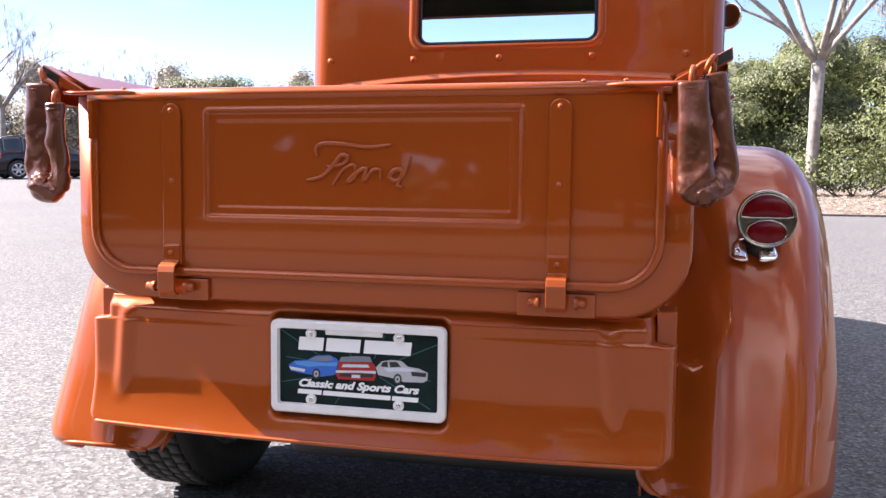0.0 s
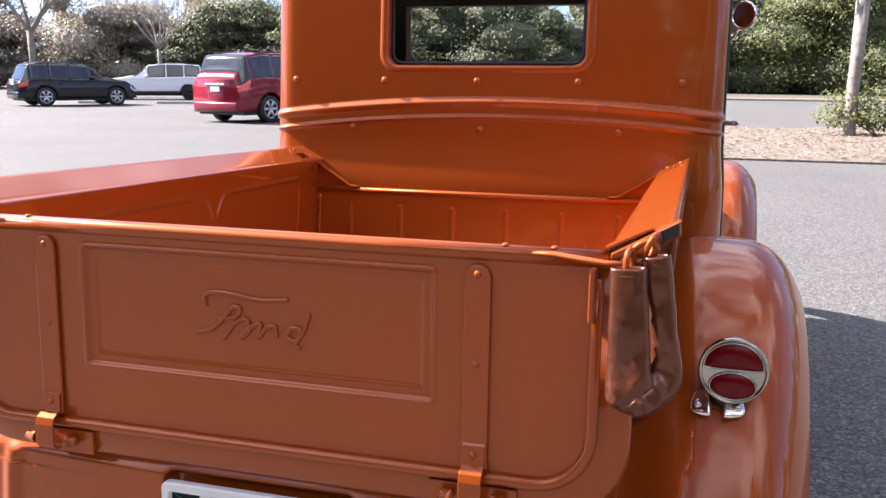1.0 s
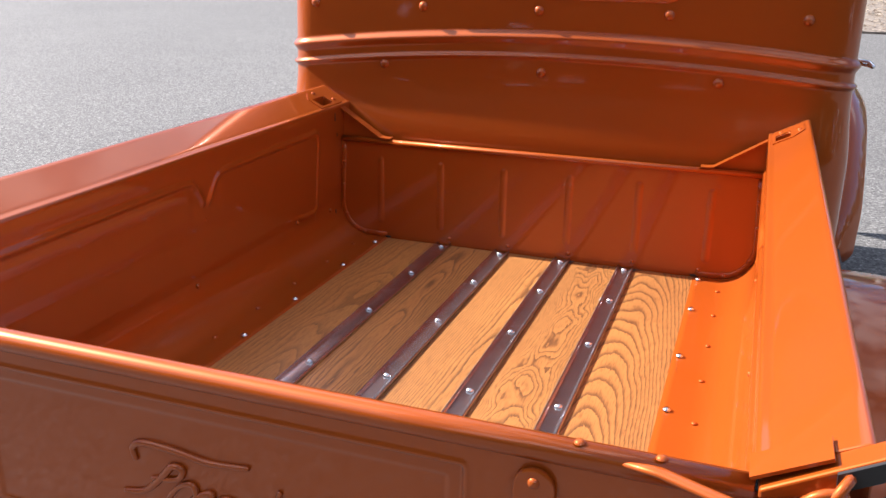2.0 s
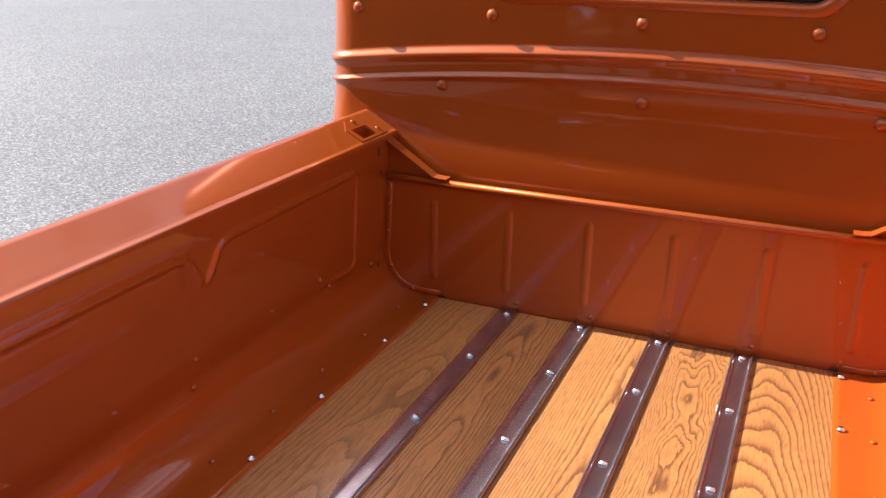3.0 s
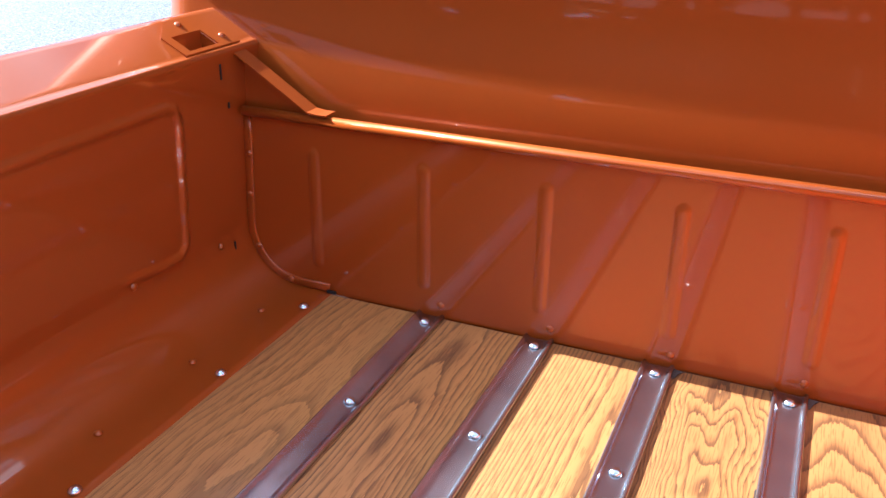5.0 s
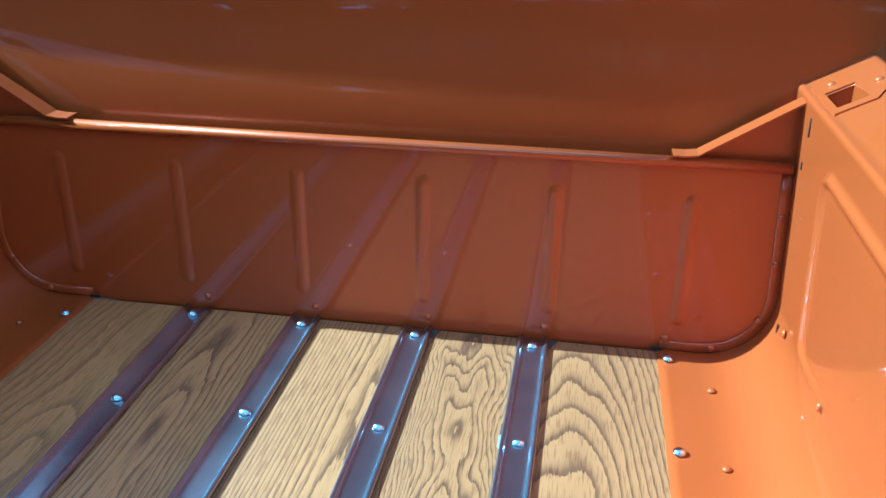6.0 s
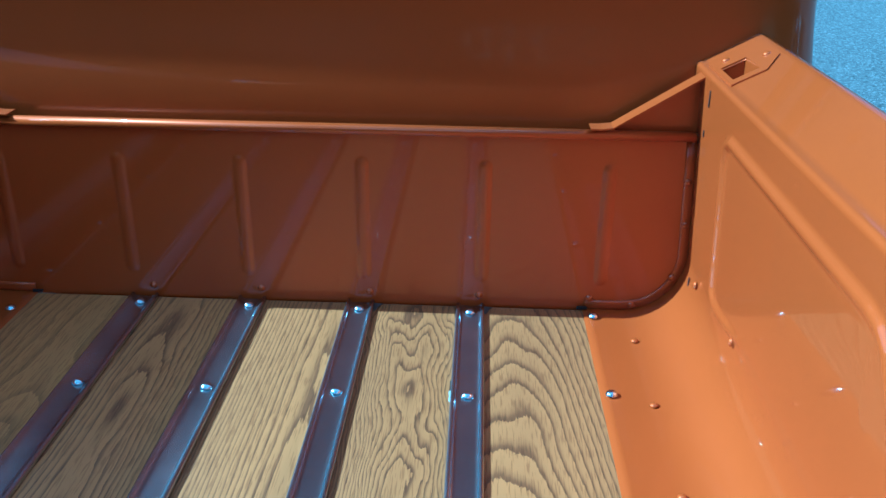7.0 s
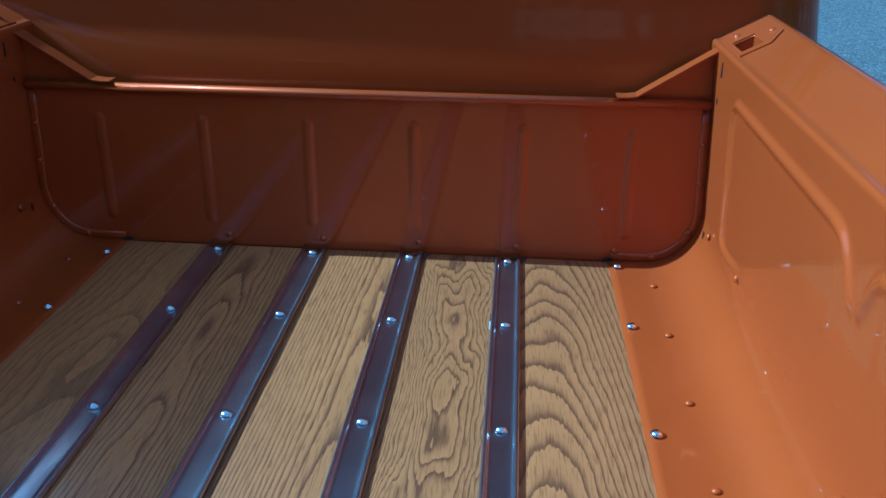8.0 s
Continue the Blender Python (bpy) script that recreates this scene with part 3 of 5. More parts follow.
def rear_apron():
    """Pressed panel below the tailgate with a recess for the licence plate."""
    def fn(u, v):
        z = 0.385 + 0.235 * v
        hw = 0.539 - 0.034 * smooth01((v - 0.80) / 0.035) - 0.016 * (1 - math.sqrt(1 - max(0, 1 - v / 0.08) ** 2))
        s = (2 * u - 1)
        lx = s * hw
        edge = max(0, (abs(s) - 0.955) / 0.045)
        y = 0.012 + 0.045 * (1 - math.sqrt(max(0, 1 - edge * edge)))
        y += 0.022 * abs(s) ** 2.4                                     # the ends draw forward
        y -= 0.024 * max(0.0, 1 - v / 0.5) ** 2                      # bottom swells out
        y += 0.012 * smooth01((v - 0.9) / 0.1)
        ridge = abs(abs(lx + 0.009) - (0.457 - 0.02 * v))
        y -= 0.008 * bead(ridge, 0.026) * smooth01((v - 0.12) / 0.35) * smooth01((0.97 - v) / 0.12)
        d = rrect(lx - 0.007, z, 0.0, 0.513, 0.163, 0.097, 0.02)
        y += 0.022 * smooth01(-d / 0.016)
        return (lx - 0.007, y, z)
    ap = part("rear_apron", grid(260, 100, fn), PAINT, truck, solid=0.003, shift=-1)
    part("apron_bottom_roll", tube([fn(k / 120, 0) for k in range(121)], 0.004, 8), PAINT, ap)
    return ap


rear_apron()


def licence_plate():
    cx, cz, y = 0.0015, 0.514, 0.006
    plate = part("licence_plate", box(cx - 0.152, cx + 0.152, y, y + 0.003, cz - 0.076, cz + 0.076), PLATE, truck, "dealer plate with three cars in a white frame", smooth=False)
    bm = bmesh.new()

    def ring(hx, hz, r, yy):
        out = []
        for qx, qz, a0 in ((1, 1, 0), (-1, 1, 90), (-1, -1, 180), (1, -1, 270)):
            for k in range(6):
                a = radians(a0 + 90 * k / 5)
                out.append(bm.verts.new((cx + qx * (hx - r) + r * math.cos(a), yy, cz + qz * (hz - r) + r * math.sin(a))))
        return out
    rr = [ring(0.157, 0.081, 0.012, y + 0.004), ring(0.157, 0.081, 0.012, y - 0.006), ring(0.154, 0.078, 0.010, y - 0.009), ring(0.144, 0.067, 0.005, y - 0.009), ring(0.142, 0.065, 0.004, y - 0.001)]
    for a, b in zip(rr, rr[1:]):
        for k in range(len(a)):
            j = (k + 1) % len(a)
            bm.faces.new((a[k], b[k], b[j], a[j]))
    part("plate_frame", bm, WHITE_PAINT, plate, "white plastic plate frame", smooth=False)
    return plate


licence_plate()

FENDER_LINE = [(0.116, 0.302), (0.143, 0.37), (0.18, 0.47), (0.222, 0.575), (0.285, 0.685), (0.37, 0.79), (0.48, 0.872), (0.60, 0.915), (0.71, 0.922), (0.84, 0.895), (0.97, 0.825), (1.08, 0.72), (1.16, 0.59), (1.21, 0.45), (1.24, 0.36)]


def along(line, t):
    """A point and its outward normal on a smooth line through (y, z) pairs."""
    n = len(line) - 1
    k = min(int(t * n), n - 1)
    f = t * n - k
    p = [line[max(0, min(n, k + d))] for d in (-1, 0, 1, 2)]

    def cr(i, f):
        a, b, c, d = (q[i] for q in p)
        return 0.5 * (2 * b + (c - a) * f + (2 * a - 5 * b + 4 * c - d) * f * f + (3 * b - a - 3 * c + d) * f ** 3)
    y, z = cr(0, f), cr(1, f)
    y2, z2 = cr(0, f + 0.01), cr(1, f + 0.01)
    d = math.hypot(y2 - y, z2 - z)
    return y, z, -(z2 - z) / d, (y2 - y) / d


def fender(sign, line, x_in, x_out, name="fender", tuck=0.0):
    def fn(u, v):
        y, z, ny, nz = along(line, u)
        s = v
        rise = max(0.0, 1 - (z - line[0][1]) / 0.045) if u < 0.5 else 0.0
        nip = 0.045 * (1 - math.sqrt(max(0, 1 - rise * rise)))
        xi = x_in - tuck * smooth01((0.69 - z) / 0.05) + nip
        flare = (0.02 * smooth01((0.2 - u) / 0.2) if sign < 0 else -0.012 * smooth01((0.16 - u) / 0.16)) - nip
        x = xi + (x_out + flare - xi) * math.sin(min(1, s / 0.85) * math.pi / 2) ** 1.0 if s < 0.85 else x_out + flare
        k = max(0, (x - x_in) / (x_out + flare - x_in))
        drop = 0.012 * k * k + 0.085 * max(0, (k - 0.55) / 0.45) ** 3
        # the inner third turns in towards the bed
        drop += 0.034 * max(0.0, 1 - k / 0.34) ** 2
        if s >= 0.85:
            drop = 0.097 + 0.05 * (s - 0.85) / 0.15
        return (sign * x + 0.006 + 0.014 * min(1, max(0, (x - x_in) / 0.1)), y - ny * drop, z - nz * drop)
    bm = grid(140, 26, fn)
    if sign < 0:
        bmesh.ops.reverse_faces(bm, faces=bm.faces)
    fe = part(name, bm, PAINT, truck, solid=0.003, shift=0)
    edge = [fn(k / 60, 1.0) for k in range(61)]
    part("fender_bead", tube(edge, 0.006, 8), PAINT, fe)
    part("foot_bead", tube([fn(0.0, k / 30) for k in range(31)], 0.005, 8), PAINT, fe)
    return fe


for sg in (-1, 1):
    fe = fender(sg, FENDER_LINE, 0.535, 0.792 if sg > 0 else 0.770, tuck=0.075)
    part("inner_apron", grid(40, 6, lambda u, v: (lambda q: (sg * 0.541 + 0.004 - sg * 0.07 * smooth01((0.69 - q[1]) / 0.05), q[0] - q[2] * 0.036 + (0.70 - q[0]) * 0.6 * v, q[1] - q[3] * 0.036 + (0.55 - q[1]) * 0.6 * v))(along(FENDER_LINE, u))), PAINT, fe, solid=0.004)
    fender(sg, [(2.5, 0.38), (2.56, 0.55), (2.68, 0.72), (2.88, 0.87), (3.12, 0.935), (3.38, 0.91), (3.6, 0.8), (3.75, 0.64), (3.82, 0.5)], 0.50, 0.845)


def wheel(x, y, zc, r):
    hub = new("wheel")
    hub.parent = truck
    hub.location = (x, y, zc)
    m = Matrix.Rotation(radians(90), 4, 'Y')
    prof = [(r - 0.10, -0.085), (r - 0.05, -0.098), (r - 0.015, -0.090), (r, -0.07), (r, 0.07), (r - 0.015, 0.090), (r - 0.05, 0.098), (r - 0.10, 0.085), (r - 0.10, -0.085)]
    bm = lathe(prof, 48, m=m)
    # tread blocks
    for k in range(62):
        for w in (-0.062, -0.031, 0.0, 0.031, 0.062):
            a = 2 * math.pi * (k + (0.5 if abs(w) == 0.031 else 0)) / 62
            c = Matrix.Rotation(a, 4, 'X') @ Matrix.Translation((w, 0, r + 0.002))
            vs = [bm.verts.new(c @ Vector((dx, dy, dz))) for dx in (-0.0125, 0.0125) for dy in (-0.0135, 0.0135) for dz in (-0.006, 0.003)]
            for q in ((0, 1, 3, 2), (4, 6, 7, 5), (0, 4, 5, 1), (2, 3, 7, 6), (1, 5, 7, 3)):
                bm.faces.new([vs[i] for i in q])
    part("tyre", bm, RUBBER, hub, "black tyre with blocky tread")
    part("rim", lathe([(0, 0.03), (0.06, 0.03), (0.09, 0.0), (r - 0.12, -0.02), (r - 0.10, 0.06), (r - 0.10, -0.06)], 32, m=m), STEEL, hub)
    return hub


for sg in (-1, 1):
    wheel(sg * 0.65, 0.705, 0.401, 0.360)
    wheel(sg * 0.68, 3.25, 0.462, 0.345)

# ---------------------------------------------------------------- cab
CAB_HW = 0.680


def lean(z):
    return 0.0133 + 0.05 * (z - 1.05)


def cab_shell():
    # plan outline of the cab: one side, the back with its rounded corners, the other side
    hw, r, y0, y1 = CAB_HW, 0.07, 1.421, 2.55
    pts = [(-hw, y1 - k * (y1 - y0 - r) / 10) for k in range(10)]
    for k in range(13):
        a = math.pi / 2 * k / 12
        pts.append((-hw + r - r * math.cos(a), y0 + r - r * math.sin(a)))
    nb = 66
    for k in range(1, nb):
        x = (-hw + r) + 2 * (hw - r) * k / nb
        pts.append((x, y0 - 0.004 * (1 - (x / (hw - r)) ** 2)))
    for k in range(13):
        a = math.pi / 2 * (1 - k / 12)
        pts.append((hw - r + r * math.cos(a), y0 + r - r * math.sin(a)))
    pts += [(hw, y0 + r + (k + 1) * (y1 - y0 - r) / 10) for k in range(10)]
    n = len(pts) - 1
    nor = []
    for k in range(n + 1):
        a, b = pts[max(0, k - 1)], pts[min(n, k + 1)]
        d = math.hypot(b[0] - a[0], b[1] - a[1])
        nor.append(((b[1] - a[1]) / d, -(b[0] - a[0]) / d))
    zs = [0.70 + 0.02 * k for k in range(17)] + [1.03 + 0.003 * k for k in range(84)] + [1.285, 1.295] + [1.295 + 0.23 * k / 10 for k in range(1, 11)] + [1.535, 1.56, 1.60, 1.64, 1.67, 1.70, 1.72]

    def fn(u, v):
        i, j = round(u * n), round(v * (len(zs) - 1))
        (x, y), (nx, ny), z = pts[i], nor[i], zs[j]
        arch = 0.033 * min(1.2, abs(x - 0.06) / 0.6) ** 2
        off = 0.009 * bead(z - (1.180 - arch), 0.017) + 0.0080 * bead(z - (1.136 - arch), 0.0085)
        inset = -0.012 * smooth01((1.08 - z) / 0.16)
        if z > 1.63:
            inset += 0.055 * ((z - 1.63) / 0.09) ** 2
        off -= inset
        return (x - 0.010 + nx * off, y + ny * off + lean(z), z)

    def hole(c):
        return abs(c.x + 0.010) < 0.300 and 1.275 < c.z < 1.545 and c.y < 1.6

    cab = part("cab_shell", grid(n, len(zs) - 1, fn, hole), PAINT, truck, solid=0.004, shift=-1)
    def back_y(x, z):
        """The bowed back of the cab at (x, z)."""
        return y0 - 0.004 * max(0, 1 - ((x + 0.010) / (hw - r)) ** 2) + lean(z) - 0.0008

    for x in (-0.607, -0.314, -0.026, 0.27, 0.558):
        stud("rivet", RIVET_MESH, (x, back_y(x, 1.24), 1.24), (0, -1, 0), cab)
    for x in (-0.414, -0.012, 0.39):
        stud("rivet", RIVET_MESH, (x, back_y(x, 1.099), 1.099), (0, -1, 0), cab)
    # rounded window frame and glass
    bm = bmesh.new()
    cx, cz = -0.010, 1.416

    def ring(hx, hz, r, yy):
        out = []
        for qx, qz, a0 in ((1, 1, 0), (-1, 1, 90), (-1, -1, 180), (1, -1, 270)):
            for k in range(8):
                a = radians(a0 + 90 * k / 7)
                x = cx + qx * (hx - r) + r * math.cos(a)
                z = cz + qz * (hz - r) + r * math.sin(a)
                out.append(bm.verts.new((x, yy + 0.006 + lean(z) - 0.004 * (1 - ((x + 0.010) / 0.61) ** 2), z)))
        return out
    rr = [ring(0.322, 0.152, 0.055, 1.4155), ring(0.318, 0.148, 0.051, 1.411), ring(0.310, 0.140, 0.045, 1.4095), ring(0.302, 0.134, 0.040, 1.4095), ring(0.297, 0.130, 0.036, 1.413), ring(0.294, 0.128, 0.034, 1.445)]
    gasket = [ring(0.294, 0.128, 0.034, 1.438), ring(0.284, 0.118, 0.026, 1.440)]
    for a, b in zip(rr, rr[1:]):
        for k in range(len(a)):
            j = (k + 1) % len(a)
            bm.faces.new((a[k], b[k], b[j], a[j]))
    bm2 = bmesh.new()
    loops = [[bm2.verts.new(v.co) for v in loop] for loop in gasket]
    for loop in gasket:
        for v in loop:
            bm.verts.remove(v)
    for k in range(len(loops[0])):
        j = (k + 1) % len(loops[0])
        bm2.faces.new((loops[0][k], loops[1][k], loops[1][j], loops[0][j]))
    frame_ob = part("window_frame", bm, PAINT, cab)
    part("window_gasket", bm2, BLACK, frame_ob, "black rubber gasket", solid=0.004)
    pane = part("rear_window_pane", box(cx - 0.30, cx + 0.30, 1.474, 1.478, cz - 0.134, cz + 0.134), GLASS, cab, smooth=False)
    pane.visible_shadow = False
    # roof with rounded edges
    part("roof", grid(24, 20, lambda u, v: ((2 * u - 1) * 0.625 - 0.004, 1.52 + 1.05 * v, 1.712 + 0.06 * (1 - (2 * u - 1) ** 4) * (1 - (2 * v - 1) ** 4))), PAINT, cab, solid=0.004)
    part("headliner", grid(6, 6, lambda u, v: ((2 * u - 1) * 0.6, 1.54 + 1.0 * v, 1.665)), DARK, cab, solid=0.004)
    # dark inner lining of back and sides
    bm = bmesh.new()
    box(-0.62, -0.32, 1.535, 1.545, 0.75, 1.66, bm)
    box(0.29, 0.62, 1.535, 1.545, 0.75, 1.66, bm)
    box(-0.32, 0.29, 1.535, 1.545, 0.75, 1.27, bm)
    box(-0.32, 0.29, 1.535, 1.545, 1.56, 1.66, bm)
    part("back_lining", bm, DARK, cab, smooth=False)
    # windscreen surround
    bm = bmesh.new()
    box(-0.64, -0.57, 2.40, 2.46, 0.8, 1.68, bm)
    box(0.57, 0.64, 2.40, 2.46, 0.8, 1.68, bm)
    box(-0.57, 0.57, 2.40, 2.46, 0.8, 1.20, bm)
    box(-0.57, 0.57, 2.40, 2.46, 1.56, 1.68, bm)
    part("windscreen_surround", bm, DARK, cab, smooth=False)
    return cab


cab_shell()


def hood():
    def fn(u, v):
        y = 2.46 + 1.05 * u
        hw = 0.46 - 0.16 * u
        a = math.pi * v
        return (-hw * math.cos(a), y, 0.75 + (0.42 - 0.04 * u) * math.sin(a) ** 0.6)
    part("hood", grid(12, 16, fn), PAINT, truck, solid=0.004)


hood()


# ---------------------------------------------------------------- truck: lamps, straps, plate, small fittings
def tail_lamp():
    c = Vector((0.682, 0.275, 0.775))
    lamp = new("tail_lamp")
    lamp.parent = truck
    tagged(lamp, label="round chrome tail lamp with two red lenses")
    m = facing(c, (-0.03, -1, 0.02))
    part("bezel", lathe([(0.0465, 0.004), (0.049, 0.0075), (0.0515, 0.0065), (0.0525, 0.001), (0.052, -0.006), (0.049, -0.008)], 40, m=m), NICKEL, lamp)
    part("housing", lathe([(0.049, -0.006), (0.049, -0.02), (0.040, -0.05), (0.022, -0.066), (0, -0.068)], 32, m=m), BLACK, lamp)

    def lens(edge, cz, bulge):
        """A bulged lens with fine upright flutes inside the outline edge(angle)."""
        bm = bmesh.new()
        rings = []
        for k in range(9):
            r = k / 8
            rings.append([bm.verts.new(m @ Vector((0, cz, 0.0035 + bulge)))] if k == 0 else
                         [bm.verts.new(m @ Vector((edge(a)[0] * r, cz + (edge(a)[1] - cz) * r, 0.0035 + bulge * (1 - r ** 3)))) for a in (2 * math.pi * i / 48 for i in range(48))])
        for a, b in zip(rings, rings[1:]):
            for i in range(48):
                q = list(dict.fromkeys((a[i % len(a)], b[i], b[(i + 1) % 48], a[(i + 1) % len(a)])))
                bm.faces.new(q)
        return bm

    def upper(a):
        s = math.sin(a)
        return 0.0445 * math.cos(a), 0.006 + (0.0378 * s if s > 0 else 0.0095 * s + 0.0055 * (1 - math.cos(a) ** 2))

    def lower(a):
        return 0.0345 * math.cos(a), -0.0240 + 0.0215 * math.sin(a)
    part("upper_lens", lens(upper, 0.018, 0.006), RED_LENS, lamp)
    part("lower_lens", lens(lower, -0.0265, 0.005), RED_LENS, lamp)
    # nickel face plate with a raised rim round each lens
    part("face_plate", lathe([(0, 0.003), (0.048, 0.003)], 32, m=m), NICKEL, lamp)
    for nm, e in (("upper_rim", upper), ("lower_rim", lower)):
        part(nm, tube([m @ Vector((*e(a), 0.0045)) for a in (2 * math.pi * i / 48 for i in range(48))], 0.0018, 8, closed=True), NICKEL, lamp)
    # black stalk down to two small chrome wings screwed to the fender
    foot = Vector((0.662, 0.297, 0.712))
    part("stalk", tube([c + Vector((0, 0.045, -0.020)), c + Vector((-0.006, 0.045, -0.045)), foot], [0.014, 0.017, 0.021], 14), BLACK, lamp)
    up_dir, out = Vector((0, 0.57, 0.82)), Vector((0, -0.82, 0.57))
    for sg in (-1, 1):
        def wing(u, v):
            t = -0.024 + 0.048 * v
            reach = (0.040 - 0.014 * v) * math.sqrt(max(0.02, 1 - (t / 0.0245) ** 4))
            w = 0.010 + (reach - 0.004) * u
            return foot + Vector((sg * w, 0, 0)) + up_dir * t + out * (0.012 - 0.004 * u)
        part("wing", grid(8, 10, wing), CHROME, lamp, solid=0.005)
        stud("screw", BOLT_MESH, foot + Vector((sg * 0.030, 0, 0)) - up_dir * 0.006 + out * 0.0118, out, lamp)


tail_lamp()


def chain_sleeve(sign):
    """Soft leather sleeve over the slack tailgate chain, folded once and hanging from two links."""
    sl = new("chain_sleeve")
    sl.parent = truck
    tagged(sl, label="brown leather sleeve over a slack tailgate chain")
    # inner leg hangs by the tailgate ear, outer leg by the bed corner; they meet in a soft fold
    if sign > 0:
        a0, a1, b0, b1, low = [Vector(p) for p in ((0.538, -0.050, 0.985), (0.546, -0.058, 0.852), (0.568, -0.032, 0.998), (0.588, -0.038, 0.866), (0.564, -0.050, 0.824))]
    else:
        a0, a1, b0, b1, low = [Vector(p) for p in ((-0.537, -0.056, 0.965), (-0.528, -0.056, 0.846), (-0.585, -0.034, 1.002), (-0.586, -0.040, 0.850), (-0.558, -0.050, 0.812))]
    n = 84
    ctrl = [a0, a0.lerp(a1, 0.5) + Vector((0, -0.004, 0)), a1, a1.lerp(low, 0.55) + Vector((-0.004 * sign, 0, -0.008)), low, b1.lerp(low, 0.5) + Vector((0.006 * sign, 0, -0.004)), b1, b0.lerp(b1, 0.5), b0]

    def at(s):
        k = min(int(s * 8), 7)
        f = s * 8 - k
        p = [ctrl[max(0, min(8, k + d))] for d in (-1, 0, 1, 2)]
        return 0.5 * (2 * p[1] + (p[2] - p[0]) * f + (2 * p[0] - 5 * p[1] + 4 * p[2] - p[3]) * f * f + (3 * p[1] - p[0] - 3 * p[2] + p[3]) * f ** 3)

    bm = bmesh.new()
    rings = []
    seg = 44
    for k in range(n + 1):
        s = k / n
        c = at(s)
        d = (at(min(1, s + 0.01)) - at(max(0, s - 0.01))).normalized()
        side = d.cross(Vector((0, 1, 0))).normalized()
        fold = math.exp(-((s - 0.5) / 0.16) ** 2)
        wa, wb = (0.0210, 0.0165) if sign > 0 else (0.0170, 0.0250)
        wide = wa + (wb - wa) * smooth01((s - 0.40) / 0.2) + (0.0065 if sign > 0 else 0.001) * math.exp(-((s - 0.30) / 0.13) ** 2) + (0.003 if sign > 0 else 0.0) * math.exp(-((s - 0.66) / 0.1) ** 2)
        deep = 0.0105 + 0.012 * fold + 0.004 * math.exp(-((s - 0.28) / 0.08) ** 2)
        ring = []
        for i in range(seg):
            a = 2 * math.pi * i / seg
            ca, sa = math.cos(a), math.sin(a)
            # flattened tube with crisp side seams
            px = wide * math.copysign(abs(ca) ** 0.8, ca)
            py = deep * sa
            q = c + side * px + Vector((0, 1, 0)) * py
            # long soft folds down the legs, sharper buckles where the sleeve doubles back
            f1 = noise.noise(Vector((q.x * 24 + q.z * 10, 3.1 * sign, q.z * 17 - q.x * 12)))
            f2 = 1 - abs(noise.noise(Vector((q.x * 30 - q.z * 22, 5.7 * sign, q.z * 30)))) * 2.4
            f3 = 1 - abs(noise.noise(Vector((q.x * 46 + q.z * 40, 9.3 * sign, q.z * 26 - q.x * 20)))) * 2.6
            body = math.sin(math.pi * min(1, max(0, s))) ** 0.6
            crease = f1 * 0.011 * body - max(0, f2) ** 3 * 0.003 * body - max(0, f3) ** 2 * 0.009 * fold
            ring.append(bm.verts.new(q + Vector((crease * 0.5, crease, 0))))
        rings.append(ring)
    for r0, r1 in zip(rings, rings[1:]):
        for i in range(seg):
            bm.faces.new((r0[i], r0[(i + 1) % seg], r1[(i + 1) % seg], r1[i]))
    bmesh.ops.recalc_face_normals(bm, faces=bm.faces)
    part("leather", bm, LEATHER, sl, solid=0.0022)
    for c, w in ((a0, 0.0213 if sign > 0 else 0.0173), (b0, 0.0168 if sign > 0 else 0.0253)):
        part("hem", tube([(c.x + w * math.cos(a), c.y + 0.0118 * math.sin(a), c.z - 0.010) for a in (2 * math.pi * i / 24 for i in range(24))], 0.0012, 5, closed=True), LEATHER, sl)
    # painted chain links at both mouths
    for c, tz, ty in ((a0 + Vector((0, 0.004, 0.004)), 1.3, 0.0), (a0.lerp(b0, 0.5) + Vector((0, 0.01, 0.010)), 0.3, 0.9), (b0 + Vector((-0.006 * sign, 0.006, 0.010)), 1.2, 0.4)):
        loop = []
        for i in range(20):
            a = 2 * math.pi * i / 20
            p = Vector((0.011 * math.cos(a), 0, 0.017 * math.sin(a)))
            loop.append(c + Matrix.Rotation(ty * sign, 3, 'Y') @ (Matrix.Rotation(tz * sign, 3, 'Z') @ p))
        part("chain_link", tube(loop, 0.0042, 8, closed=True), PAINT, sl)

for sg in (-1, 1):
    chain_sleeve(sg)


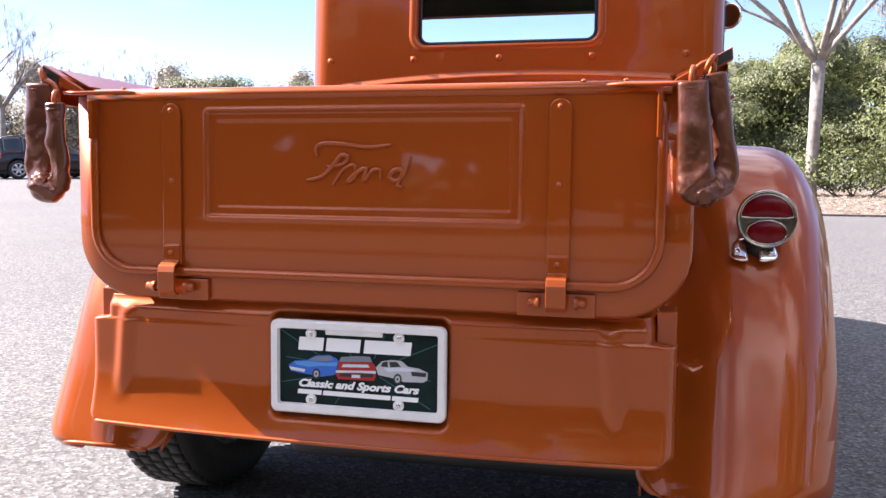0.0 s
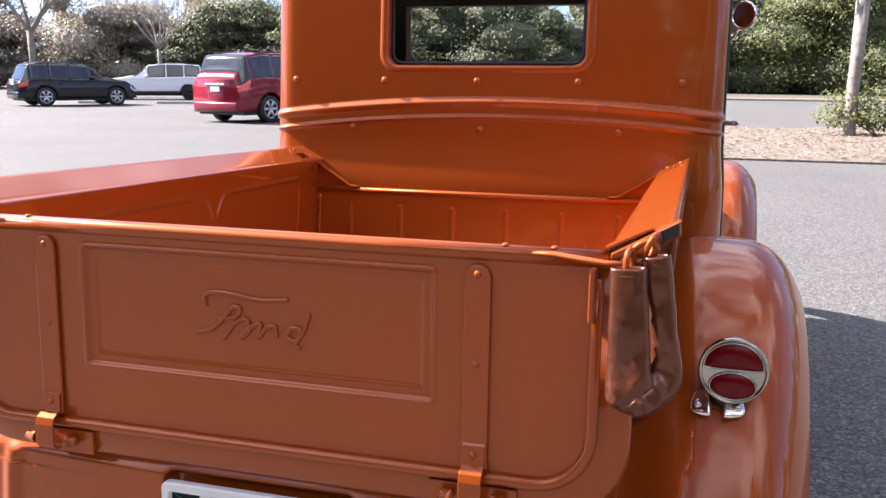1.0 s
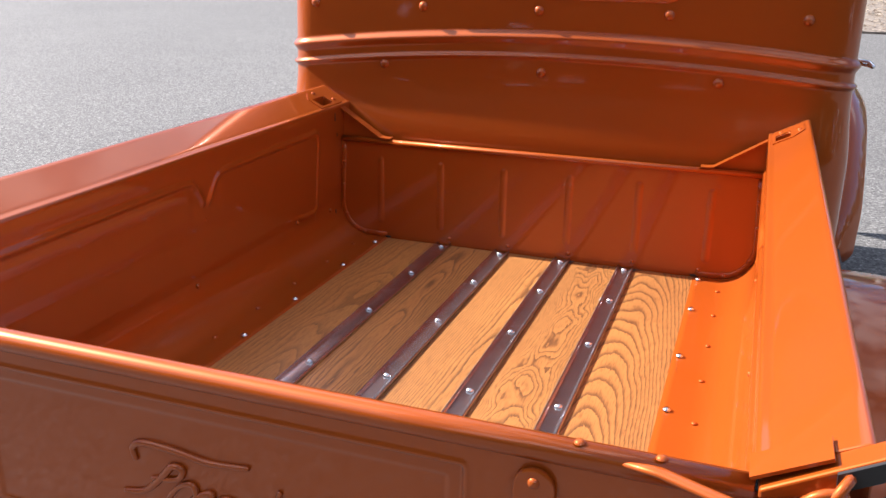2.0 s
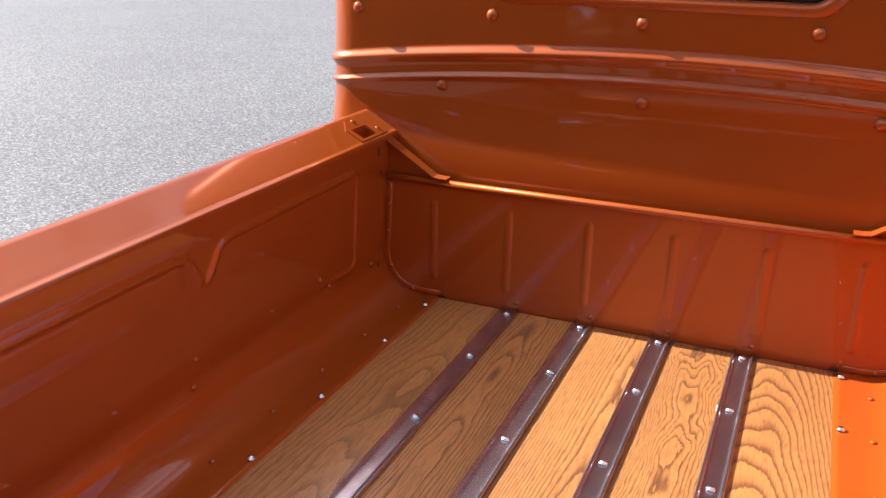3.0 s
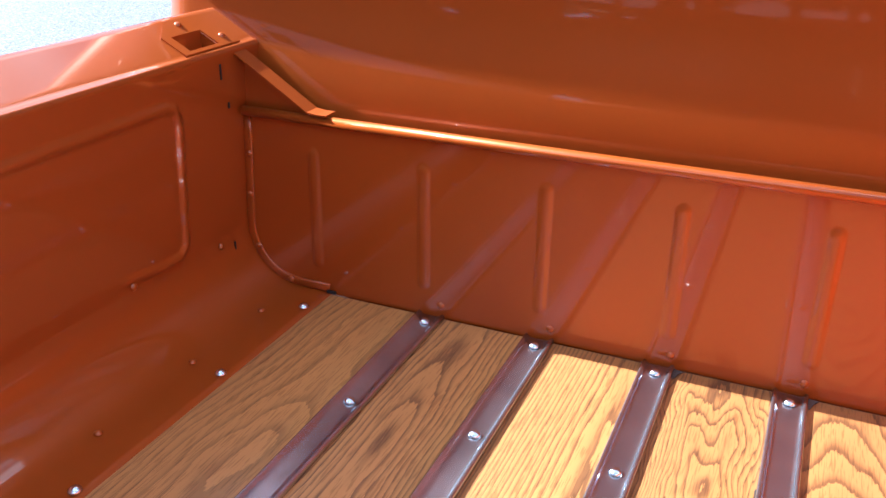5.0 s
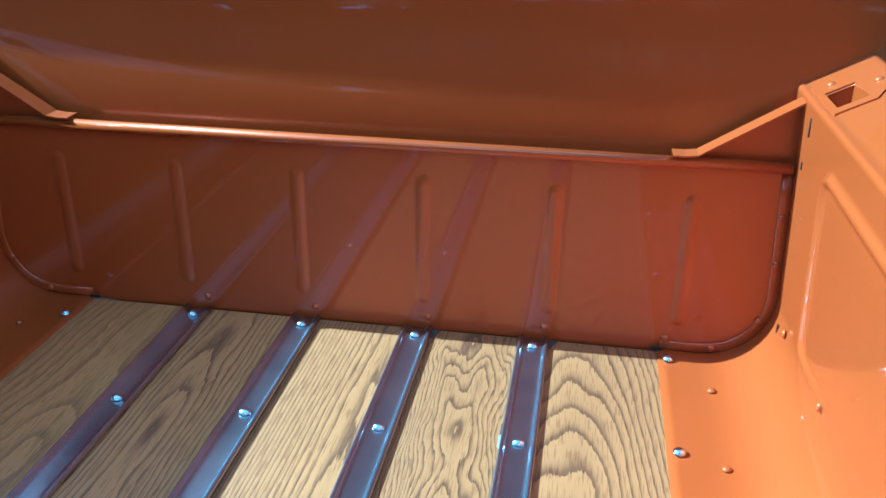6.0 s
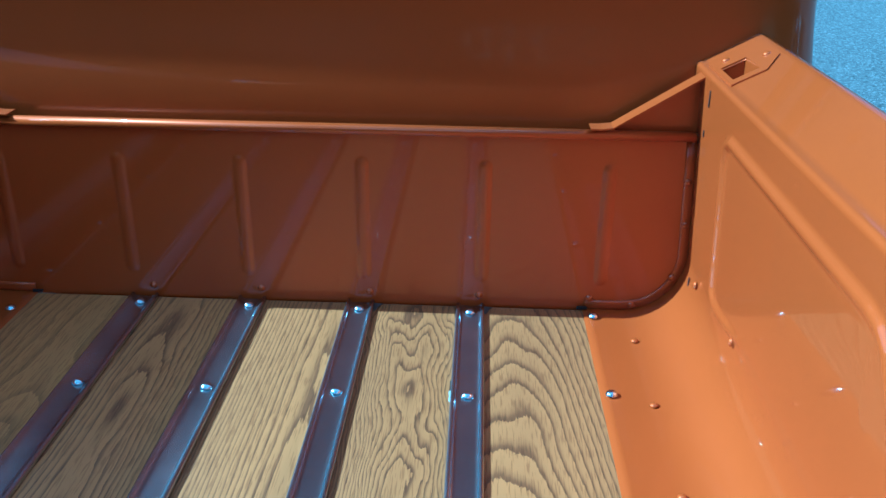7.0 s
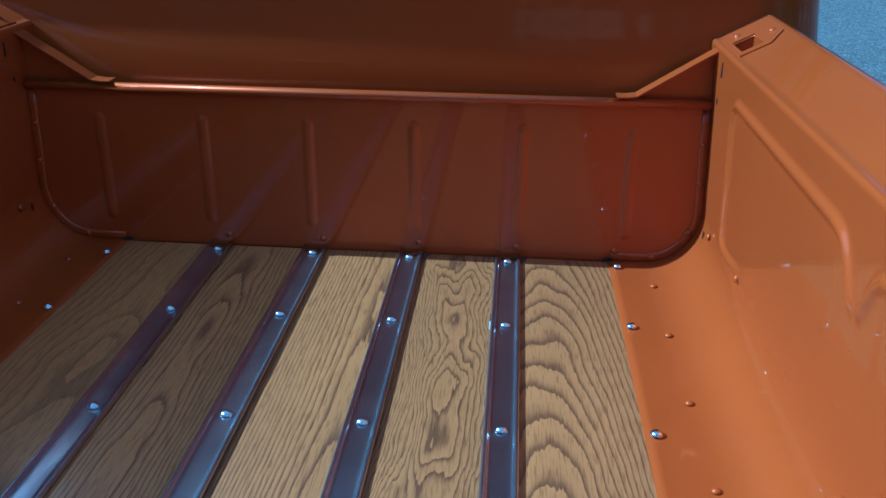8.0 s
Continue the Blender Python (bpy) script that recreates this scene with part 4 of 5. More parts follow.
def lip_end(sign):
    """Open box-section end of the bed lip beside the tailgate, with its black plug, and the tailgate ear."""
    def lip(x):
        return 1.0 + 0.034 * (x - 0.5165) / 0.066
    bm = bmesh.new()
    sec = [(0.512, -0.004), (0.594, 0.0), (0.596, -0.020), (0.552, -0.022), (0.512, -0.012)]
    a = [bm.verts.new((sign * x, 0.012, lip(x) + d)) for x, d in sec]
    b = [bm.verts.new((sign * x, -0.012, lip(x) + d)) for x, d in sec]
    for k in range(5):
        bm.faces.new((a[k], a[(k + 1) % 5], b[(k + 1) % 5], b[k]))
    bm.faces.new(b)
    bmesh.ops.recalc_face_normals(bm, faces=bm.faces)
    box_end = part("lip_end", bm, PAINT, truck, smooth=False, bevel=0.002)
    bm = bmesh.new()
    q = [(0.562, -0.003), (0.592, -0.002), (0.593, -0.018), (0.563, -0.019)]
    bm.faces.new([bm.verts.new((sign * x, -0.0135, lip(x) + d)) for x, d in q])
    part("plug", bm, BLACK, box_end, "black rubber plug", smooth=False, solid=0.004)
    # flat strap on top of the end
    bm = grid(8, 2, lambda u, v: (sign * (0.505 + 0.055 * u), -0.006 + 0.035 * v, lip(0.505 + 0.055 * u) + 0.004))
    part("end_strap", bm, PAINT, box_end, smooth=False, solid=0.003)
    # ear of the tailgate's top roll that takes the chain
    part("chain_ear", tube([(GC + sign * x, y, z) for x, y, z in ((0.40, 0.002, 0.987), (0.44, -0.006, 0.988), (0.48, -0.02, 0.986), (0.51, -0.03, 0.985), (0.535, -0.033, 0.986))], [0.004, 0.0065, 0.0065, 0.006, 0.005], 10, flat=0.6), PAINT, gate)
    for x in (0.375, 0.44):
        stud("rivet", SMALL_RIVET, (GC + sign * x, 0.004, 0.9945), (0, 0, 1), gate)
    # latch leaf on the inner face of the corner
    part("latch_leaf", box(GC + sign * 0.492 - 0.004, GC + sign * 0.492 + 0.004, -0.024, -0.004, 0.905, 0.974), PAINT, gate, smooth=False, bevel=0.002)


for sg in (-1, 1):
    lip_end(sg)


def emblem():
    """Raised script-like flourish pressed into the tailgate, kept as plain strokes."""
    strokes = [
        [(-0.047, 0.846), (-0.050, 0.860), (-0.036, 0.868), (0.0, 0.867), (0.04, 0.862), (0.085, 0.866)],
        [(-0.066, 0.806), (-0.04, 0.812), (-0.018, 0.832), (-0.004, 0.848), (0.008, 0.846), (0.0, 0.834), (-0.03, 0.829)],
        [(-0.02, 0.798), (0.0, 0.824), (0.018, 0.832), (0.022, 0.815), (0.008, 0.803), (0.022, 0.818), (0.04, 0.826), (0.036, 0.806), (0.05, 0.822), (0.064, 0.824), (0.066, 0.808)],
        [(0.118, 0.848), (0.108, 0.82), (0.094, 0.806), (0.082, 0.812), (0.09, 0.824), (0.104, 0.822), (0.096, 0.80), (0.104, 0.796)],
    ]
    bm = bmesh.new()
    for st in strokes:
        pts = []
        line = [(a - 0.024, b + 0.03) for a, b in st]
        for k in range(8 * (len(st) - 1) + 1):
            x, z, _, _ = along(line, k / (8 * (len(st) - 1)))
            pts.append((x, 0.0062, z))
        tube(pts, [0.0042 * (0.45 + 0.55 * math.sin(math.pi * (0.1 + 0.8 * k / (len(pts) - 1)))) for k in range(len(pts))], 8, bm=bm, up=(0, 1, 0))
    return part("emblem", bm, PAINT, gate, "raised flowing emblem pressed in the metal")


emblem()


def text_mesh(body, size, extrude=0.0004, shear=0.0, bold=0.0):
    cu = bpy.data.curves.new("writing", "FONT")
    cu.body, cu.size, cu.extrude, cu.shear, cu.offset = body, size, extrude, shear, bold
    cu.align_x, cu.align_y = "CENTER", "CENTER"
    cu.resolution_u = 3
    tmp = new("writing_tmp", cu)
    dg = bpy.context.evaluated_depsgraph_get()
    me = bpy.data.meshes.new_from_object(tmp.evaluated_get(dg))
    bpy.data.objects.remove(tmp)
    bpy.data.curves.remove(cu)
    return me


def plate_details():
    plate = next(o for o in truck.children if o.name.startswith("licence_plate"))
    cx, cz, y = 0.0015, 0.514, 0.0045
    white = material("print_white", (0.8, 0.8, 0.8), rough=0.5)
    up = Matrix.Rotation(radians(90), 4, 'X')

    def flat(name, pts, mat, yy=y, label=""):
        bm = bmesh.new()
        bm.faces.new([bm.verts.new((cx + px, yy, cz + pz)) for px, pz in pts])
        return part(name, bm, mat, plate, label, smooth=False)

    def at(px, pz):
        """Print position in thousandths of the plate's drawing."""
        return (px - 563) * 0.000349, -(pz - 345 - (px - 563) * 0.047) * 0.000334

    def shape(name, pts, mat, lift=0.0):
        return flat(name, [at(*p) for p in pts], mat, y - lift)

    me = text_mesh("Classic and Sports Cars", 0.0185, shear=0.3, bold=0.0008)
    me.materials.append(white)
    t = new("lettering", me)
    t.parent = plate
    t.matrix_local = Matrix.Translation((cx, y, cz - 0.0295)) @ up @ Matrix.Diagonal((1.22, 0.98, 1, 1))
    # dealer name and web address as plain bars
    for x0, x1 in ((258, 388), (403, 580), (600, 838)):
        z0, z1 = 246 + (x0 - 300) * 0.047, 178 + (x0 - 300) * 0.047
        shape("name_bar", [(x0 - 4, z0), (x1 - 4, z0 + (x1 - x0) * 0.047), (x1 + 4, z1 + (x1 - x0) * 0.047), (x0 + 4, z1)], white)
    for x0, x1 in ((252, 378), (386, 735), (743, 875)):
        z0, z1 = 474 + (x0 - 252) * 0.055, 450 + (x0 - 252) * 0.055
        shape("address_bar", [(x0 - 2, z0), (x1 - 2, z0 + (x1 - x0) * 0.055), (x1 + 2, z1 + (x1 - x0) * 0.055), (x0 + 2, z1)], white)
    # faint teal rays printed behind the cars
    teal = material("print_teal", (0.015, 0.11, 0.11), rough=0.5)
    for x0, z0, x1, z1 in ((-0.14, 0.062, -0.05, 0.01), (-0.03, 0.063, -0.01, 0.02), (0.05, 0.063, 0.03, 0.02), (0.14, 0.05, 0.05, 0.01), (-0.14, -0.03, -0.04, -0.01), (-0.04, -0.062, -0.01, -0.02), (0.13, -0.06, 0.04, -0.01), (-0.13, 0.015, 0.13, -0.012)):
        d = Vector((x1 - x0, z1 - z0)).normalized() * 0.0007
        flat("printed_ray", [(x0 - d.y, z0 + d.x), (x0 + d.y, z0 - d.x), (x1 + d.y, z1 - d.x), (x1 - d.y, z1 + d.x)], teal, y + 0.0008)
    # three printed cars: side-on blue, front-on red, side-on silver
    blue, red, silver, glass, dark = (material("print_" + n, c, rough=0.4) for n, c in (("blue", (0.02, 0.12, 0.5)), ("red", (0.35, 0.01, 0.015)), ("silver", (0.42, 0.43, 0.45)), ("glass", (0.16, 0.19, 0.22)), ("dark", (0.015, 0.016, 0.018))))
    bright = material("print_bright", (0.55, 0.60, 0.66), rough=0.4)
    pale_blue = material("print_pale_blue", (0.07, 0.26, 0.62), rough=0.4)
    shape("printed_car", [(203, 325), (235, 303), (300, 300), (345, 275), (420, 270), (455, 288), (468, 302), (462, 360), (440, 376), (375, 386), (330, 378), (270, 368), (215, 356)], blue)
    shape("printed_panel", [(235, 306), (300, 303), (400, 312), (462, 308), (460, 330), (380, 328), (310, 335), (240, 322)], pale_blue, 0.0003)
    shape("printed_glass", [(308, 300), (348, 279), (428, 275), (442, 296), (400, 304)], glass, 0.0005)
    shape("printed_bumper", [(206, 332), (292, 347), (288, 362), (214, 350)], bright, 0.0005)
    shape("printed_car", [(455, 325), (472, 303), (640, 303), (660, 330), (660, 380), (650, 402), (465, 396), (452, 370)], red)
    shape("printed_glass", [(480, 281), (560, 274), (630, 277), (641, 304), (470, 304)], glass, 0.0005)
    shape("printed_hood", [(492, 318), (620, 318), (628, 333), (484, 333)], bright, 0.0004)
    shape("printed_bumper", [(454, 350), (660, 350), (660, 364), (580, 360), (454, 362)], bright, 0.0005)
    shape("printed_grille", [(470, 366), (650, 366), (645, 384), (475, 382)], dark, 0.0005)
    shape("printed_tag", [(536, 371), (580, 372), (580, 388), (536, 387)], bright, 0.0008)
    shape("printed_car", [(660, 332), (690, 300), (740, 292), (790, 297), (822, 325), (880, 335), (922, 355), (920, 392), (900, 405), (800, 404), (745, 385), (672, 370)], silver)
    shape("printed_panel", [(700, 334), (800, 330), (878, 342), (830, 350), (720, 352)], bright, 0.0003)
    shape("printed_glass", [(685, 326), (696, 304), (720, 300), (722, 329)], dark, 0.0005)
    shape("printed_glass", [(728, 302), (766, 301), (788, 326), (734, 330)], dark, 0.0005)
    shape("printed_grille", [(838, 350), (915, 356), (912, 377), (842, 372)], dark, 0.0005)
    for wx, wz in ((351, 370), (771, 390)):
        for r, m, k in ((1.0, dark, 0.0006), (0.62, silver, 0.0009), (0.25, dark, 0.0011)):
            shape("printed_wheel", [(wx + 21 * r * math.cos(a), wz + 28 * r * math.sin(a)) for a in (2 * math.pi * i / 16 for i in range(16))], m, k)
    # screw tabs and screws of the frame
    for sx, sz in ((-0.083, 0.058), (0.075, 0.058), (-0.083, -0.057), (0.075, -0.057)):
        part("screw_tab", lathe([(0, 0.0035), (0.0095, 0.0035), (0.0095, 0)], 14, m=facing((cx + sx, y, cz + sz), (0, -1, 0))), WHITE_PAINT, plate, smooth=False)
        part("screw", lathe([(0, 0.005), (0.003, 0.0048), (0.005, 0.0035)], 12, m=facing((cx + sx, y, cz + sz), (0, -1, 0))), STEEL, plate)
    part("frame_tab", box(cx - 0.056, cx + 0.047, y - 0.006, y, cz + 0.058, cz + 0.071), WHITE_PAINT, plate, smooth=False, bevel=0.002)


plate_details()


def cab_fittings():
    # round wing mirror and its arm
    mir = new("wing_mirror")
    mir.parent = truck
    tagged(mir, label="round chrome wing mirror on a thin arm")
    m = facing((0.737, 2.29, 1.50), (-0.55, -0.83, 0.02))
    part("mirror_shell", lathe([(0.0415, 0.002), (0.043, 0.006), (0.047, 0.007), (0.0505, 0.003), (0.0505, -0.002), (0.046, -0.012), (0.028, -0.024), (0, -0.028)], 32, m=m), CHROME, mir)
    part("mirror_glass", lathe([(0, 0.0032), (0.030, 0.0028), (0.042, 0.002)], 32, m=m), material("dim_mirror", (0.22, 0.22, 0.23), rough=0.03, metal=1.0), mir)
    part("mirror_arm", tube([(0.738, 2.31, 1.485), (0.71, 2.33, 1.43), (0.66, 2.36, 1.39)], 0.006, 8), CHROME, mir)
    for sg, cx in ((1, 0.668), (-1, -0.688)):
        hd = new("door_handle")
        hd.parent = truck
        tagged(hd, label="chrome door handle")
        y = 1.75
        part("escutcheon", lathe([(0.018, 0), (0.016, 0.006), (0.008, 0.010), (0, 0.011)], 16, m=facing((cx, y, 1.128), (sg, 0, 0))), CHROME, hd)
        part("lever", tube([(cx, y, 1.128), (cx + sg * 0.03, y, 1.128), (cx + sg * 0.048, y - 0.03, 1.128), (cx + sg * 0.05, y - 0.09, 1.128)], [0.008, 0.008, 0.008, 0.005], 10), CHROME, hd)
        # black door edge welt
        part("door_welt", tube([(cx + sg * (0.004 - -0.010 * smooth01((1.08 - z) / 0.16)), 1.615 + lean(z), z) for z in (0.72, 0.85, 0.95, 1.05, 1.1, 1.3, 1.5, 1.62)], 0.0085, 8), BLACK, truck)
    # dashboard and seat back seen through the rear window
    part("seat_back", box(-0.58, 0.54, 1.62, 1.74, 0.72, 1.20), DARK, truck, "dark bench seat back", bevel=0.04)
    # under body: frame, axle and tank keep daylight from below
    part("chassis", box(-0.40, 0.43, 0.12, 3.5, 0.42, 0.60), BLACK, truck, smooth=False, bevel=0.01)
    part("rear_tank", box(-0.24, 0.50, 0.24, 0.55, 0.27, 0.56), BLACK, truck, bevel=0.03)
    part("rear_axle", tube([(-0.62, 0.705, 0.40), (-0.1, 0.705, 0.40), (0, 0.705, 0.40), (0.1, 0.705, 0.40), (0.62, 0.705, 0.40)], [0.035, 0.04, 0.10, 0.04, 0.035], 14), BLACK, truck)
    for sg in (-1, 1):
        part("running_board", box(sg * 0.69 - 0.11, sg * 0.69 + 0.11, 1.22, 2.5, 0.40, 0.43), BLACK, truck, smooth=False, bevel=0.006)
        part("bed_bracket", box(GC + sg * 0.512 - 0.016, GC + sg * 0.512 + 0.016, 0.055, 0.13, 0.53, 0.63), PAINT, truck, smooth=False, bevel=0.003)
    part("radiator_shell", box(-0.30, 0.30, 3.50, 3.60, 0.62, 1.20), CHROME, truck, smooth=False, bevel=0.05)


cab_fittings()


# ---------------------------------------------------------------- surroundings
def leaf_material(name, a, b, rough=0.55):
    m = bpy.data.materials.new(name)
    m.use_nodes = True
    nt = m.node_tree
    p = nt.nodes["Principled BSDF"]
    g = nt.nodes.new("ShaderNodeNewGeometry")
    r = nt.nodes.new("ShaderNodeValToRGB")
    r.color_ramp.elements[0].color = (*a, 1)
    r.color_ramp.elements[1].color = (*b, 1)
    nt.links.new(g.outputs["Random Per Island"], r.inputs[0])
    nt.links.new(r.outputs[0], p.inputs["Base Color"])
    p.inputs["Roughness"].default_value = rough
    # light shining through thin leaves
    tr, mx = nt.nodes.new("ShaderNodeBsdfTranslucent"), nt.nodes.new("ShaderNodeMixShader")
    mx.inputs[0].default_value = 0.45
    nt.links.new(r.outputs[0], tr.inputs["Color"])
    nt.links.new(p.outputs[0], mx.inputs[1])
    nt.links.new(tr.outputs[0], mx.inputs[2])
    nt.links.new(mx.outputs[0], nt.nodes["Material Output"].inputs["Surface"])
    return m


LEAF_DARK = leaf_material("dark_leaves", (0.08, 0.092, 0.044), (0.185, 0.20, 0.10))
LEAF_FRESH = leaf_material("fresh_leaves", (0.075, 0.098, 0.03), (0.225, 0.25, 0.09))
LEAF_GREY = leaf_material("grey_leaves", (0.22, 0.20, 0.145), (0.40, 0.355, 0.27))
MOSS = leaf_material("hanging_moss", (0.16, 0.15, 0.12), (0.28, 0.26, 0.21))
BARK = material("pale_bark", (0.24, 0.215, 0.19), rough=0.9, vary=0.35, scale=7, bump=0.8, bump_scale=22)
GREY_BARK = material("grey_bark", (0.20, 0.175, 0.155), rough=0.9, vary=0.3, scale=5)
RNG = np.random.default_rng(7)


def leaf_cloud(blobs, count, size, flat=0.75):
    """Vertices and quads of many small leaves in and near the skins of ellipsoid blobs (x, y, z, rx, ry, rz)."""
    vol = np.array([b[3] * b[4] + b[4] * b[5] for b in blobs])
    pick = RNG.choice(len(blobs), count, p=vol / vol.sum())
    bl = np.array(blobs)[pick]
    d = RNG.normal(size=(count, 3))
    d /= np.linalg.norm(d, axis=1)[:, None]
    r = RNG.uniform(0.0, 1.0, count) ** 0.35
    lump = 1 + 0.22 * np.sin(d[:, 0] * 5 + bl[:, 0] * 3) * np.sin(d[:, 1] * 6 + bl[:, 1]) + 0.18 * np.sin(d[:, 2] * 7 + bl[:, 2] * 5)
    c = bl[:, :3] + d * bl[:, 3:] * (r * lump)[:, None]
    c[:, 2] = np.where(c[:, 2] < 0.15, RNG.uniform(0.15, 1.3, count), c[:, 2])
    n = d * 0.9 + RNG.normal(size=(count, 3)) * 0.45 + np.array([-0.25, -0.1, 0.5])
    n /= np.linalg.norm(n, axis=1)[:, None]
    u = np.cross(n, RNG.normal(size=(count, 3)))
    u /= np.linalg.norm(u, axis=1)[:, None] + 1e-9
    w = np.cross(n, u)
    s = size * RNG.uniform(0.55, 1.3, count)[:, None]
    quad = np.stack([c - u * s * 0.5, c + w * s * 0.28 * flat, c + u * s * 0.5, c - w * s * 0.28 * flat], axis=1)
    return quad.reshape(-1, 3)


def quads_object(name, verts, mat, parent=None):
    me = bpy.data.meshes.new(name)
    n = len(verts) // 4
    me.vertices.add(len(verts))
    me.vertices.foreach_set("co", verts.astype(np.float32).ravel())
    me.loops.add(n * 4)
    me.loops.foreach_set("vertex_index", np.arange(n * 4, dtype=np.int32))
    me.polygons.add(n)
    me.polygons.foreach_set("loop_start", np.arange(0, n * 4, 4, dtype=np.int32))
    me.update(calc_edges=True)
    me.materials.append(mat)
    ob = new(name, me)
    if parent is not None:
        ob.parent = parent
    return ob


def branches(bm, base, direction, length, radius, depth, tips, rnd, spread=0.6, kids=(2, 3)):
    pts, rad = [Vector(base)], [radius]
    d = Vector(direction).normalized()
    n = 5
    for k in range(1, n + 1):
        d = (d + Vector((rnd.uniform(-1, 1), rnd.uniform(-1, 1), rnd.uniform(-0.5, 0.8))) * 0.13).normalized()
        pts.append(pts[-1] + d * length / n)
        rad.append(radius * (1 - 0.45 * k / n))
    tube(pts, rad, 7 if depth > 1 else 4, bm=bm)
    tips.append(pts[-1])
    tips.append(pts[3])
    if depth <= 0:
        return
    for _ in range(rnd.randint(*kids)):
        k = rnd.randint(2, n)
        nd = (d + Vector((rnd.uniform(-1, 1), rnd.uniform(-1, 1), rnd.uniform(-0.35, 0.7))) * spread * 1.4).normalized()
        branches(bm, pts[k], nd, length * rnd.uniform(0.55, 0.8), rad[k] * 0.62, depth - 1, tips, rnd, spread, kids)


def bare_tree(x, y, height, r, seed, label, bark, lean_to=(0, 0), forks=4, depth=4, moss=60):
    rnd = random.Random(seed)
    tree = new("tree")
    tree.location = (x, y, 0)
    tagged(tree, label, "tree")
    bm = bmesh.new()
    fork = height * 0.36
    pts = [(0, 0, -0.1), (0.02, 0, 0.25), (0.03 + lean_to[0] * 0.3, 0, fork * 0.5), (lean_to[0], lean_to[1], fork)]
    tube(pts, [r * 1.5, r * 1.1, r, r * 1.15], 14, bm=bm)
    part("trunk", bm, bark, tree)
    bm = bmesh.new()
    tips = []
    for k in range(forks):
        a = 2 * math.pi * k / forks + rnd.uniform(-0.4, 0.4)
        branches(bm, (lean_to[0], lean_to[1], fork - 0.1), (math.cos(a) * 0.75, math.sin(a) * 0.6, rnd.uniform(0.7, 1.3)), height * 0.30, r * 0.62, depth, tips, rnd)
    part("crown", bm, bark, tree)
    # hanging moss
    if moss:
        vs = []
        for _ in range(moss):
            t = rnd.choice(tips)
            ln = rnd.uniform(0.25, 0.9)
            for _ in range(26):
                ox, oy, oz = rnd.gauss(0, 0.06), rnd.gauss(0, 0.06), rnd.uniform(0, ln)
                w, h = 0.012 * (1.4 - oz / ln), rnd.uniform(0.12, 0.3)
                c = t + Vector((ox, oy, -oz))
                a = rnd.uniform(0, math.pi)
                dx, dy = math.cos(a) * w, math.sin(a) * w
                vs += [(c.x - dx, c.y - dy, c.z), (c.x + dx, c.y + dy, c.z), (c.x + dx * 0.4, c.y + dy * 0.4, c.z - h), (c.x - dx * 0.4, c.y - dy * 0.4, c.z - h)]
        quads_object("moss", np.array(vs), MOSS, tree)
    return tree


# the pale tree on the mulch island, and bare trees behind the parked cars
bare_tree(3.6, 19.2, 8.2, 0.125, 5, "pale bare tree with hanging moss on a mulch island", BARK, (0.08, 0), 7, 5, 90)
bare_tree(-34.0, 39.0, 9.6, 0.15, 11, "grey bare tree with fine twigs behind parked cars", GREY_BARK, (0, 0), 7, 6, 40)
bare_tree(-31.5, 47.0, 7.6, 0.11, 21, "small grey bare tree with spreading twigs", GREY_BARK, (0, 0), 7, 6, 50)
bare_tree(7.5, 24.0, 8.5, 0.15, 31, "thin bare tree with moss behind the shrubs", GREY_BARK, (0, 0), 5, 4, 60)


def shrub(x, y, blobs, count, size, mat, label):
    ob = new("shrub")
    ob.location = (x, y, 0)
    tagged(ob, label, "shrub")
    quads_object("foliage", leaf_cloud(blobs, count, size), mat, ob)
    bm = bmesh.new()
    rnd = random.Random(int(x * 10))
    for b in blobs:
        for _ in range(3):
            a = rnd.uniform(0, 6.28)
            tube([(b[0] * 0.3, b[1] * 0.3, 0), (b[0] + 0.3 * math.cos(a), b[1] + 0.3 * math.sin(a), b[2])], [0.02, 0.008], 5, bm=bm)
    part("stems", bm, GREY_BARK, ob)
    return ob


shrub(4.5, 19.3, [(0, 0, 0.55, 1.0, 0.8, 0.6), (1.2, 0.2, 0.8, 1.0, 0.8, 0.8), (-0.9, 0.1, 0.5, 0.7, 0.6, 0.5), (2.3, 0, 0.7, 1.0, 0.8, 0.8)], 9000, 0.10, LEAF_FRESH, "loose light green shrub round a tree trunk")
shrub(7.0, 21.5, [(0, 0, 1.2, 1.6, 1.2, 1.3), (0.5, 0.3, 2.6, 1.4, 1.1, 1.2), (-1.1, 0, 1.9, 1.0, 0.9, 1.0), (1.9, 0, 1.6, 1.5, 1.2, 1.6)], 15000, 0.11, LEAF_FRESH, "tall bright green shrub at the island's edge")


# dull dark green that paints in the shade deep inside the crowns
CORE = material("shaded_foliage_core", (0.085, 0.09, 0.052), rough=0.95, vary=0.6, scale=5)


TWIGS = material("grey_twigs", (0.27, 0.235, 0.19), rough=0.95, vary=0.4, scale=5)


